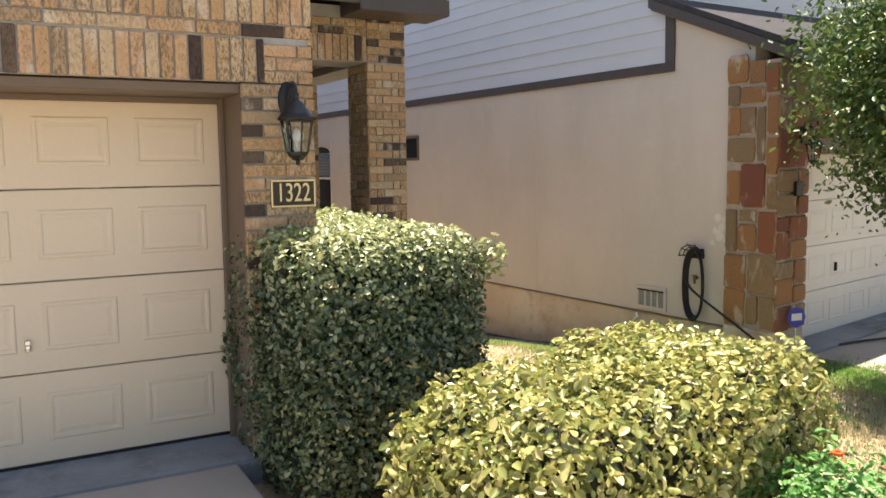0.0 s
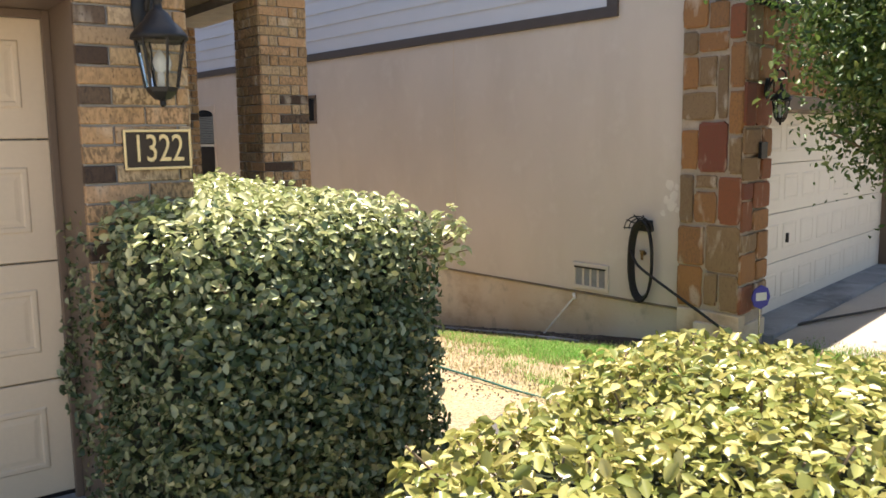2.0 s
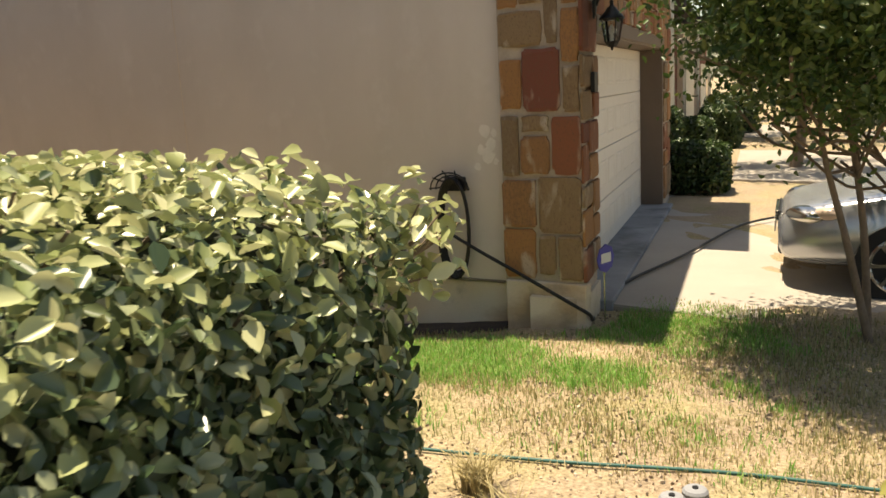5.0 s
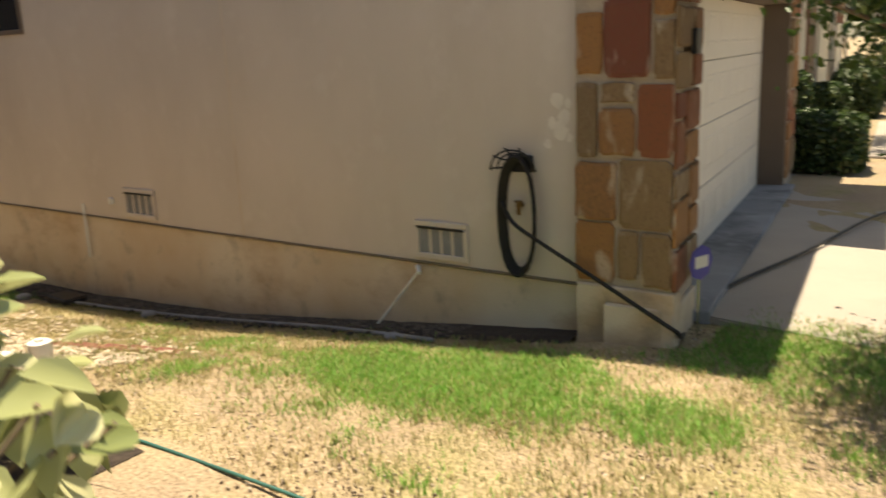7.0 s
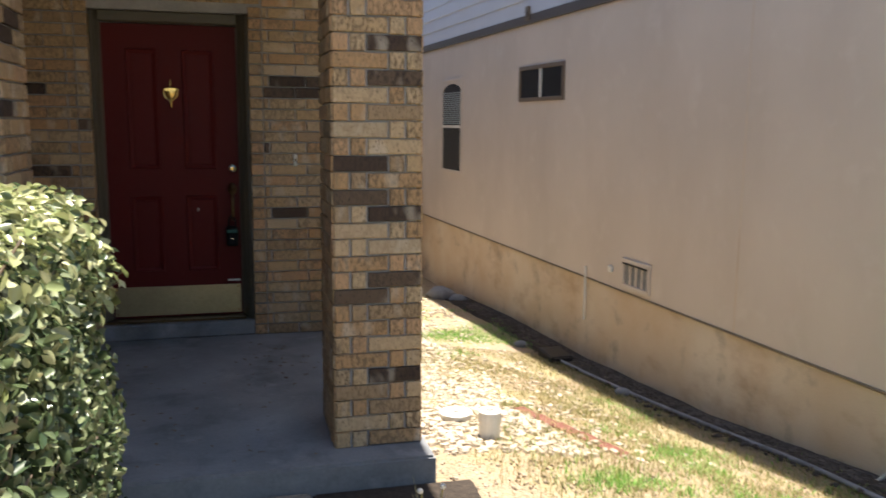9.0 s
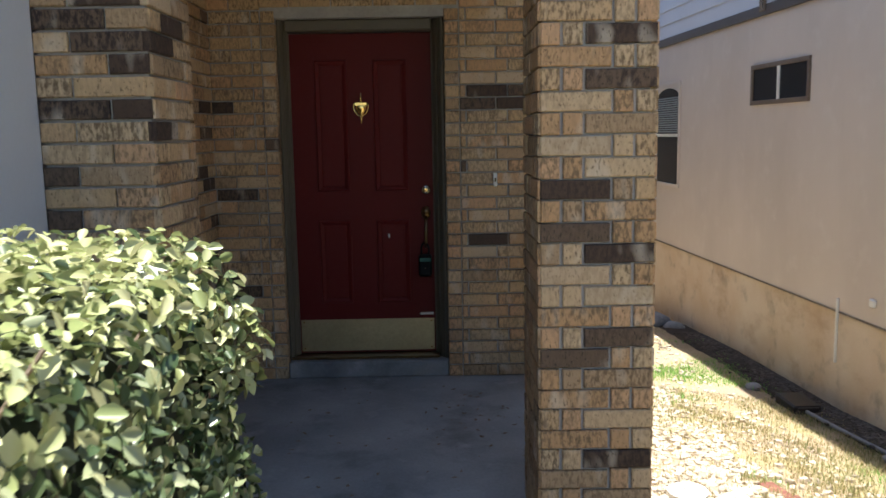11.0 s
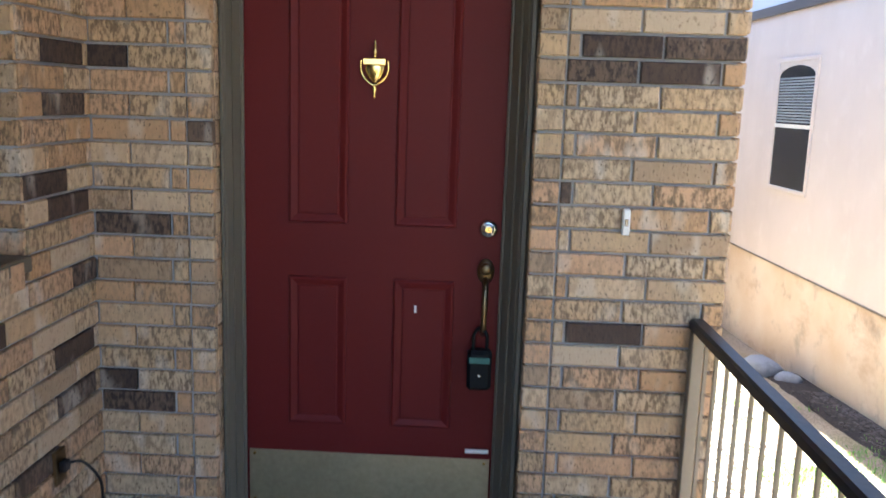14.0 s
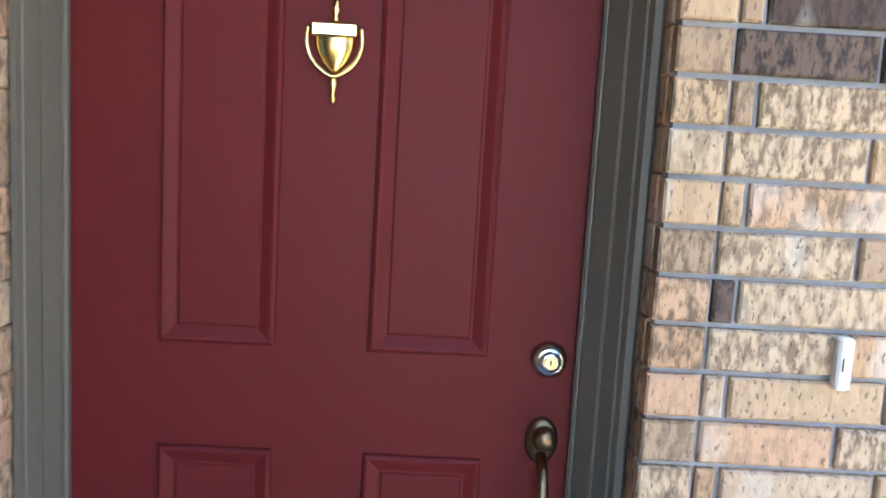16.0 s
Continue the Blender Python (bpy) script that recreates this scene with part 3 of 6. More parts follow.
# porch: column, beam, pier, walls
column = tagged(part("porch_column", boxes((3.611 + D8, 4.015 - D8, 6.258 + D8, 6.73 - D8, 0, 2.68)), MORTAR), "square brick porch column in tan and dark brown", "column", kind="structure")
brick_face(column, (3.611, 6.258, 0), X, -Y, 0.404, 0.0, 2.68, 0.0)
brick_face(column, (3.611, 6.258, 0), Y, -X, 0.472, 0.0, 2.68, 0.5)
brick_face(column, (4.015, 6.258, 0), Y, X, 0.472, 0.0, 2.68, 0.5)
brick_face(column, (3.611, 6.73, 0), X, Y, 0.404, 0.0, 2.68, 0.25)
beam = tagged(part("porch_beam", boxes((1.9, 4.015 - D8, 6.258 + D8, 6.73 - D8, 2.68, 3.2), (3.611 + D8, 4.015 - D8, 6.73 - D8, 8.5, 2.68, 3.2)), MORTAR), "brick beam over the porch with a soldier course", "beam", kind="structure")
brick_face(beam, (1.9, 6.258, 0), X, -Y, 1.70, 2.685, 2.93, 0.2, soldier=True)
brick_face(beam, (3.611, 6.258, 0), X, -Y, 0.404, 2.68, 3.137, 0.5)
brick_face(beam, (1.9, 6.258, 0), X, -Y, 1.70, 2.93, 3.08, 0.2)
brick_face(beam, (4.015, 6.258, 0), Y, X, 2.2, 2.68, 3.137, 0.2)
pier = tagged(part("porch_pier", boxes((1.884 + D8, 2.275 - D8, 6.258 + D8, 6.73 - D8, 0, 2.68)), MORTAR), "brick pier at the side of the porch", "pier", kind="structure")
brick_face(pier, (1.884, 6.258, 0), X, -Y, 0.391, 0.0, 2.68, 0.5)
brick_face(pier, (2.275, 6.258, 0), Y, X, 0.472, 0.0, 2.68, 0.0)
brick_face(pier, (1.884, 6.73, 0), X, Y, 0.391, 0.0, 2.68, 0.25)

wall_side = tagged(part("wall_porch_side", boxes((1.6, 1.884 - D8, 6.40, 6.75, 0, 2.75), (1.6, 1.884 - D8, 8.09, 8.7, 0, 2.75), (1.6, 1.884 - D8, 6.75, 8.09, 0, 1.10), (1.6, 1.884 - D8, 6.75, 8.09, 2.45, 2.75)), MORTAR), "brick porch side wall with a deep window", "wall", kind="structure")
brick_face(wall_side, (1.884, 6.745, 0), Y, X, 1.755, 0.0, 2.75, 0.2, openings=[(0.005, 1.345, 1.145, 2.45), (0.005, 1.345, 1.06, 1.15)])
brick_face(wall_side, (1.884, 8.09, 0), -X, -Y, 0.13, 1.14, 2.45, 0.0)
wall_door = tagged(part("wall_door", boxes((1.6, 2.285 - D8, 8.5 + D8, 8.9, 0, 2.75), (3.31 + D8, 3.94 - D8, 8.5 + D8, 8.9, 0, 2.75), (2.285 - D8, 3.31 + D8, 8.5 + D8, 8.9, 2.24, 2.75)), MORTAR), "tan and dark brown brick wall round the front door", "wall", kind="structure")
brick_face(wall_door, (1.884, 8.5, 0), X, -Y, 0.315, 0.0, 2.75, 0.45)
brick_face(wall_door, (2.206, 8.5, 0), X, -Y, 0.082, 0.0, 2.30, 0.0)
brick_face(wall_door, (3.31, 8.5, 0), X, -Y, 0.085, 0.0, 2.30, 0.0)
brick_face(wall_door, (3.402, 8.5, 0), X, -Y, 0.538, 0.0, 2.75, (0.118, 0.836))
brick_face(wall_door, (3.318, 8.525, 0), Y, -X, 0.075, 0.0, 2.24, 0.0)
brick_face(wall_door, (2.277, 8.525, 0), Y, X, 0.075, 0.0, 2.24, 0.0)
brick_face(wall_door, (3.94, 8.5, 0), Y, X, 0.4, -0.3, 2.75, 0.5)
brick_face(wall_door, (2.206, 8.5, 0), X, -Y, 1.19, 2.30, 2.75, 0.3)
tagged(part("wall_house_side", boxes((3.55, 3.932, 8.9, 26.0, -1.9, 4.2)), MORTAR), "outer side wall of the house behind the porch", "wall", kind="structure")
tagged(part("wall_house_back", boxes((-4.6, 3.55, 25.8, 26.0, -1.9, 4.2)), SIDING), "plain back wall of the house", "wall", kind="structure")
tagged(part("ceiling_porch", boxes((1.6, 3.61, 6.73, 8.9, 2.752, 2.80)), CASING), "shaded painted porch ceiling", "ceiling", kind="structure")
tagged(part("roof_house", boxes((1.3, 4.25, 5.80, 26.2, 3.24, 3.36), (-4.8, 1.3, 9.6, 26.2, 4.2, 4.3)), ROOF), "dark shingled roof over the porch", "roof", kind="structure")
tagged(part("eave_trim", boxes((3.34, 4.27, 5.78, 6.25, 3.085, 3.24), (4.03, 4.27, 6.26, 26.2, 3.14, 3.24), (1.3, 3.34, 5.78, 5.82, 3.14, 3.24), bevel=0.006), TRIM), "dark brown boxed eave trim over the column", "trim", kind="structure")

# rowlock sill and window in the side wall
win = tagged(thing("window_1", "dark framed porch window with closed slatted blind", "window", (1.76, 6.75, 1.145)), kind="structure")
fr = part("window_frame", boxes((0, 0.05, 0, 0.045, 0, 1.3), (0, 0.05, 1.295, 1.34, 0, 1.3), (0, 0.05, 0.045, 1.295, 0, 0.05), (0, 0.05, 0.045, 1.295, 0.95, 0.99), bevel=0.004), CASING, win)
bm = bmesh.new()
for k in range(50):
    c = 0.06 + k * 0.0245
    v = [bm.verts.new(p) for p in ((-0.026, 0.05, c + 0.0135), (-0.026, 1.29, c + 0.0135), (-0.021, 1.29, c - 0.0125), (-0.021, 0.05, c - 0.0125))]
    bm.faces.new(v)
part("blind", bm, BLIND, win, "grey closed slatted blind")
pane = part("pane", boxes((0.012, 0.016, 0.045, 1.295, 0.05, 1.3)), glass_material("window_glass", (0.8, 0.88, 0.9), 0.03), win)
pane.visible_shadow = False
part("backing", boxes((-0.09, -0.06, 0, 1.34, 0, 1.3)), BLACK, win)
sill = tagged(part("window_sill", boxes((1.74, 1.90, 6.75, 8.09, 1.10, 1.145), bevel=0.004), CASING), "painted window sill ledge", "sill", kind="structure")
for k in range(17):
    b = new("brick", brick_mesh(0.0667, 0.075))
    b.parent = wall_side
    b.matrix_basis = pose(1.873, 6.79 + k * 0.0763, 1.098, 0, 0, -90)

# ---- front door ----
def casing_post(bm, edge, width, side):
    """A moulded door post: a rounded nose at the bricks, then a splay back to the door."""
    rows = [(0.0, 8.600), (0.0, 8.572), (0.10, 8.562), (0.26, 8.562), (0.34, 8.574), (0.40, 8.576), (0.62, 8.606), (0.70, 8.604), (1.0, 8.640), (1.0, 8.72), (0.0, 8.72)]
    low = [bm.verts.new((edge + side * f * width, y, 0.0)) for f, y in rows]
    top = [bm.verts.new((edge + side * f * width, y, 2.24)) for f, y in rows]
    k = len(rows)
    for i in range(k):
        j = (i + 1) % k
        bm.faces.new((low[i], low[j], top[j], top[i]))
    bm.faces.new(low)
    bm.faces.new(top[::-1])


bm = bmesh.new()
casing_post(bm, 2.287, 0.049, 1)
casing_post(bm, 3.309, 0.074, -1)
box(bm, 2.336, 3.235, 8.575, 8.72, 2.17, 2.24, bevel=0.008)
bmesh.ops.recalc_face_normals(bm, faces=bm.faces)
casing = tagged(part("door_casing", bm, CASING), "olive brown painted door casing", "casing", kind="structure")
part("inner_stop", boxes((2.333, 2.345, 8.642, 8.662, 0.11, 2.17), (3.226, 3.237, 8.642, 8.662, 0.11, 2.17), bevel=0.004), CASING, casing)
tagged(part("door_step", boxes((2.288, 3.309, 8.505, 8.72, 0.0, 0.105), bevel=0.008), CONC), "grey concrete step under the door", "step", kind="structure")
tagged(part("threshold", boxes((2.30, 3.25, 8.56, 8.70, 0.1055, 0.122), bevel=0.004), AGED), "dull metal door threshold", "threshold", kind="structure")

door = tagged(thing("door_1", "closed dark red six panel front door with brass fittings", "door"), kind="structure")
bm = bmesh.new()
box(bm, 2.336, 3.234, 8.665, 8.71, 0.125, 2.165, bevel=0.003)
leaf = part("door_leaf", bm, RED, door)
for a, b in ((2.493, 2.699), (2.859, 3.073)):
    for c, d in ((1.18, 2.0), (0.455, 0.995)):
        bm = bmesh.new()
        door_panel(bm, a, b, c, d, 8.665)
        part("panel", bm, RED, leaf)
part("kick_plate", boxes((2.351, 3.219, 8.661, 8.6645, 0.137, 0.347), bevel=0.001), KICK, door, "scuffed brass kick plate")
for x in (2.37, 3.20):
    for z in (0.155, 0.33):
        bm = bmesh.new()
        lathe(bm, [(0.006, 0), (0.005, 0.003), (0.001, 0.004)], (0, 0, 0), 8)
        bm.transform(pose(x, 8.661, z, 90))
        part("screw", bm, BRASS, door)
bm = boxes((3.13, 3.215, 8.655, 8.6635, 0.37, 0.385), bevel=0.002)
part("sticker", bm, WHITE, door, "torn white sticker remains")
part("chip", boxes((2.935, 2.943, 8.655, 8.6575, 0.88, 0.905)), WHITE, door, "small paint chip")

# urn shaped knocker
bm = bmesh.new()
lathe(bm, [(0.004, 0), (0.009, 0.008), (0.022, 0.020), (0.032, 0.042), (0.034, 0.060), (0.030, 0.066)], (0, 0, 0), 24)
bm.transform(Matrix.Translation((2.783, 8.657, 1.655)) @ Matrix.Diagonal((1, 0.32, 1, 1)))
knocker = part("knocker", bm, BRASS, door, "polished brass urn knocker", smooth=True)
part("cap", boxes((2.744, 2.822, 8.638, 8.663, 1.716, 1.739), bevel=0.003), BRASS, knocker)
bm = bmesh.new()
lathe(bm, [(0.003, 0), (0.007, 0.006), (0.004, 0.014), (0.009, 0.022), (0.005, 0.032), (0.003, 0.055), (0.001, 0.062)], (0, 0, 0), 12)
bm.transform(pose(2.783, 8.655, 1.738))
part("finial", bm, BRASS, knocker, smooth=True)
bm = bmesh.new()
lathe(bm, [(0.002, -0.05), (0.006, -0.04), (0.004, -0.03), (0.009, -0.015), (0.005, -0.004), (0.007, 0.0)], (0, 0, 0), 12)
bm.transform(pose(2.783, 8.655, 1.655))
part("drop", bm, BRASS, knocker, smooth=True)
bm = bmesh.new()
tube(bm, smooth_path([(2.783 + x, 8.648, z) for x, z in ((-0.044, 1.733), (-0.046, 1.705), (-0.038, 1.68), (-0.02, 1.661), (0, 1.652), (0.02, 1.661), (0.038, 1.68), (0.046, 1.705), (0.044, 1.733))], 5), 0.0042)
part("ring", bm, BRASS, knocker, smooth=True)

bm = bmesh.new()
lathe(bm, [(0.033, 0), (0.033, 0.004), (0.029, 0.012), (0.024, 0.016), (0.022, 0.018), (0.018, 0.016), (0.0175, 0.022), (0.012, 0.023)], (0, 0, 0), 28)
bm.transform(pose(3.181, 8.665, 1.183, 90))
bolt = part("deadbolt", bm, CHROME, door, "bright steel deadbolt with brass cylinder", smooth=True)
bm = bmesh.new()
lathe(bm, [(0.0115, 0), (0.0115, 0.003), (0.010, 0.0036)], (0, 0, 0), 16)
bm.transform(pose(3.181, 8.642, 1.183, 90))
part("cylinder", bm, BRASS, bolt)
part("keyhole", boxes((3.1795, 3.1825, 8.6375, 8.639, 1.178, 1.189)), BLACK, bolt)
bm = bmesh.new()
lathe(bm, [(0.030, 0), (0.030, 0.004), (0.026, 0.010), (0.012, 0.014)], (0, 0, 0), 24)
bm.transform(Matrix.Translation((3.178, 8.665, 1.035)) @ Matrix.Diagonal((1, 1, 1.45, 1)) @ pose(0, 0, 0, 90))
hand = part("handle_rose", bm, AGED, door, "aged brass handle set", smooth=True)
bm = bmesh.new()
lathe(bm, [(0.010, 0), (0.012, 0.012), (0.021, 0.02), (0.022, 0.032), (0.014, 0.042), (0.004, 0.045)], (0, 0, 0), 18)
bm.transform(pose(3.178, 8.655, 1.05, 90))
part("thumb_piece", bm, AGED, hand, smooth=True)
bm = bmesh.new()
tube(bm, smooth_path([(3.178, 8.655, 1.01), (3.178, 8.615, 0.985), (3.177, 8.595, 0.92), (3.176, 8.60, 0.85), (3.176, 8.655, 0.815)], 6), 0.0105)
part("grip", bm, AGED, hand, smooth=True)
lockbox = thing("key_lockbox", "black padlock key box with green band hanging on the handle", "lockbox", (3.168, 8.60, 0.72))
part("body", boxes((-0.042, 0.042, -0.03, 0.03, -0.085, 0.055), bevel=0.012), LOCKBLACK, lockbox)
part("band", boxes((-0.036, 0.036, -0.0325, -0.028, 0.012, 0.034), bevel=0.002), GREENHOSE, lockbox, "green band")
part("dial", boxes((-0.005, 0.005, -0.034, -0.028, -0.035, -0.025), bevel=0.002), CHROME, lockbox)
bm = bmesh.new()
tube(bm, smooth_path([(-0.022, 0, 0.05), (-0.022, 0, 0.105), (0, 0, 0.13), (0.022, 0, 0.105), (0.022, 0, 0.05)], 6), 0.006)
part("shackle", bm, LOCKBLACK, lockbox, smooth=True)

bell = thing("doorbell", "slim white doorbell button on the brick wall", "doorbell", (3.612, 8.49, 1.248))
part("plate", boxes((-0.012, 0.012, -0.014, 0.012, -0.042, 0.042), bevel=0.004), WHITE, bell)
part("button", boxes((-0.006, 0.006, -0.017, -0.013, -0.012, 0.012), bevel=0.002), CHROME, bell)

# railing
rail = thing("porch_railing", "black topped porch railing with slim tan balusters", "railing", (3.864, 0, 0.018))
part("top_rail", boxes((-0.025, 0.025, 6.735, 8.498, 0.885, 0.925), bevel=0.008), BLACK, rail)
part("bottom_rail", boxes((-0.015, 0.015, 6.735, 8.498, 0.07, 0.10), bevel=0.004), RAILPAINT, rail)
part("end_post", boxes((-0.02, 0.02, 8.455, 8.495, -0.018, 0.885), bevel=0.004), RAILPAINT, rail)
part("end_post", boxes((-0.02, 0.02, 6.735, 6.775, -0.018, 0.885), bevel=0.004), RAILPAINT, rail)
bm = boxes((-0.0055, 0.0055, -0.0055, 0.0055, 0.10, 0.885))
bal = part("baluster", bm, RAILPAINT, rail)
bal.location = (0, 8.36, 0)
for k in range(1, 15):
    c = bal.copy()
    scene.collection.objects.link(c)
    c.location = (0, 8.36 - k * 0.108, 0)

# box and cable in the porch corner
charger = thing("outdoor_plug_box", "small black plug-in box on the porch floor", "box", (2.02, 8.38, 0))
part("case", boxes((-0.075, 0.075, -0.07, 0.07, 0.0, 0.19), bevel=0.012), BLACK, charger)
part("foot", boxes((-0.06, 0.06, -0.075, -0.068, 0.02, 0.15), bevel=0.002), RUBBER, charger)
cable = thing("power_cable", "thin black cable from wall outlet to box", "cable")
bm = bmesh.new()
tube(bm, smooth_path([(1.90, 8.20, 0.47), (1.95, 8.22, 0.475), (1.985, 8.26, 0.40), (1.975, 8.30, 0.3), (1.98, 8.33, 0.20), (1.985, 8.37, 0.19)], 8), 0.005)
part("lead", bm, RUBBER, cable, smooth=True)
bm = bmesh.new()
tube(bm, smooth_path([(1.95, 8.31, 0.02), (1.93, 8.2, 0.006), (1.96, 8.0, 0.006), (1.93, 7.7, 0.006), (1.95, 7.3, 0.006), (1.92, 6.9, 0.006)], 8), 0.005)
part("floor_lead", bm, RUBBER, cable, smooth=True)
outlet = thing("wall_outlet", "weathered outlet cover on the brick wall", "outlet", (1.886, 8.19, 0.47))
part("cover", boxes((-0.003, 0.014, -0.035, 0.035, -0.055, 0.055), bevel=0.004), AGED, outlet)
part("plug", boxes((0.013, 0.035, -0.018, 0.018, -0.015, 0.02), bevel=0.004), BLACK, outlet)

# ---- number plaque and wall lantern ----
plaque = thing("house_number_plaque", "dark plaque with gold rim and numerals 1322", "plaque", (1.8475, 3.469, 1.519))
part("plate", boxes((-0.136, 0.136, -0.018, 0.0, -0.08, 0.08), bevel=0.004), PLAQUE, plaque)
part("rim", boxes((-0.136, 0.136, -0.024, -0.0185, 0.0695, 0.080), (-0.136, 0.136, -0.024, -0.0185, -0.080, -0.0695), (-0.136, -0.126, -0.024, -0.0185, -0.0695, 0.0695), (0.126, 0.136, -0.024, -0.0185, -0.0695, 0.0695), bevel=0.002), GOLD, plaque, "gold rim")
txt = bpy.data.curves.new("numerals", "FONT")
txt.body = "1322"
txt.size, txt.extrude, txt.align_x, txt.align_y = 0.155, 0.003, "CENTER", "CENTER"
txt.materials.append(GOLD)
num_tmp = new("numerals_curve", txt)
num_mesh = bpy.data.meshes.new_from_object(num_tmp.evaluated_get(bpy.context.evaluated_depsgraph_get()))
bpy.data.objects.remove(num_tmp)
num = new("numerals", num_mesh)
num.parent = plaque
num["label"] = "gold numerals 1322"
num.matrix_basis = Matrix.Translation((0, -0.0215, 0.0)) @ Matrix.Rotation(radians(90), 4, "X") @ Matrix.Diagonal((0.68, 1, 1, 1))


def lantern(place, rz, scale, label):
    ob = thing("wall_lantern", label, "lantern", place, rz)
    ob.scale = (scale,) * 3

    def frustum(bm, r0, z0, r1, z1):
        cyl(bm, (0, 0, z0), (0, 0, z1), r0, r1, 6)

    bm = bmesh.new()
    frustum(bm, 0.058, 0.0, 0.064, 0.018)
    frustum(bm, 0.030, -0.03, 0.058, 0.0)
    lathe(bm, [(0.004, -0.06), (0.013, -0.05), (0.012, -0.035), (0.02, -0.03)], (0, 0, 0), 12)
    part("base", bm, BLACK, ob)
    bm = bmesh.new()
    frustum(bm, 0.060, 0.018, 0.092, 0.205)
    g = part("glass", bm, LAMPGLASS, ob, "clear glass panes")
    g.visible_shadow = False
    for k in range(6):
        a = k * math.tau / 6
        bm = bmesh.new()
        cyl(bm, (0.062 * math.sin(a), 0.062 * math.cos(a), 0.015), (0.095 * math.sin(a), 0.095 * math.cos(a), 0.207), 0.0055, seg=6)
        part("cage_bar", bm, BLACK, ob)
    bm = bmesh.new()
    lathe(bm, [(0.112, 0.203), (0.108, 0.22), (0.085, 0.25), (0.058, 0.275), (0.04, 0.305), (0.018, 0.32), (0.016, 0.345), (0.022, 0.352), (0.006, 0.37)], (0, 0, 0), 18)
    part("roof", bm, BLACK, ob, smooth=True)
    bm = bmesh.new()
    lathe(bm, [(0.014, 0.018), (0.014, 0.07), (0.010, 0.075), (0.022, 0.09), (0.028, 0.115), (0.018, 0.145), (0.004, 0.165)], (0, 0, 0), 14)
    part("bulb", bm, WHITE, ob, "white bulb", smooth=True)
    bm = bmesh.new()
    tube(bm, smooth_path([(0, 0, 0.345), (0, 0.01, 0.40), (0, 0.06, 0.425), (0, 0.10, 0.40), (0, 0.135, 0.33)], 8), 0.012)
    part("arm", bm, BLACK, ob, smooth=True)
    bm = bmesh.new()
    lathe(bm, [(0.058, 0), (0.058, 0.012), (0.045, 0.022), (0.02, 0.028)], (0, 0, 0), 20)
    bm.transform(Matrix.Translation((0, 0.16, 0.33)) @ Matrix.Diagonal((1, 1, 1.9, 1)) @ pose(0, 0, 0, 90))
    part("wall_plate", bm, BLACK, ob, smooth=True)
    return ob


lantern((1.83, 3.309, 1.74), 0, 0.97, "large black wall lantern with clear glass on brick")


# ---- neighbour's house ----
def nthing(name, label, category, frame_, kind="structure"):
    ob = new(name)
    ob.matrix_basis = frame_.copy()
    return tagged(ob, label, category, kind=kind)


def prism(bm, poly, x0, x1):
    """A flat polygon in y, z drawn out along x."""
    a = [bm.verts.new((x0, y, z)) for y, z in poly]
    b = [bm.verts.new((x1, y, z)) for y, z in poly]
    n = len(poly)
    bm.faces.new(a[::-1])
    bm.faces.new(b)
    for i in range(n):
        j = (i + 1) % n
        bm.faces.new((a[i], a[j], b[j], b[i]))
    bmesh.ops.recalc_face_normals(bm, faces=bm.faces)
    return bm


nb = nthing("neighbour_house", "two storey neighbour house in beige stucco with stone corner", "house", NB)
V1 = 22.0
sw = part("side_wall", prism(bmesh.new(), [(0.0, -0.036), (V1, -0.036), (V1, 2.66), (1.30, 2.66), (1.30, 3.34), (0.0, 2.80)], 0.0, 0.22), STUCCO, nb, "beige stucco side wall in shade")
# dark colour draws the shadow line under the stucco's lower edge
part("drip_edge", prism(bmesh.new(), [(0.24, -0.048), (V1, -0.048), (V1, -0.036), (0.24, -0.036)], -0.012, 0.2), DRIP_SHADE, nb, "drip edge with its shadow line in the colour")
part("foundation", boxes((0.012, 0.22, 0.0, V1, -1.9, -0.062)), FOUND, nb, "rust stained foundation below the stucco")
part("trim_band", boxes((-0.03, 0.0, 1.02, V1, 2.66, 2.765), (-0.03, 0.0, 1.02, 1.15, 2.765, 3.36), bevel=0.004), TRIM, nb, "dark brown trim band")
for k in range(12):
    z = 2.765 + k * 0.181
    bm = bmesh.new()
    pts = [(-0.022, z), (-0.008, z + 0.188), (0.02, z + 0.188), (0.02, z)]
    a = [bm.verts.new((x, 1.15, zz)) for x, zz in pts]
    b = [bm.verts.new((x, V1, zz)) for x, zz in pts]
    for i in range(4):
        j = (i + 1) % 4
        bm.faces.new((a[i], a[j], b[j], b[i]))
    bm.faces.new(a)
    bm.faces.new(b)
    bmesh.ops.recalc_face_normals(bm, faces=bm.faces)
    part("siding_board", bm, SIDING, nb)
part("upper_wall", boxes((0.02, 0.2, 1.152, V1, 2.67, 5.0)), SIDING, nb)
part("upper_front_wall", boxes((0.2, 7.0, 1.16, 1.36, 2.7, 5.0)), SIDING, nb)
part("rear_wall", boxes((0.0, 7.0, V1, V1 + 0.2, -1.9, 5.0), (6.8, 7.0, 1.36, V1, -1.9, 5.0)), STUCCO, nb)
part("upper_roof", boxes((-0.06, 7.5, 1.0, V1 + 0.5, 5.0, 5.2)), ROOF, nb)

# garage roof, sloping to the front; its eave runs with the garage front
def slope_z(v):
    return 2.83 + 0.41 * v


EAVE = -0.47


def eave_v(x):
    return EAVE + (x + 0.1) * math.tan(radians(8.45))


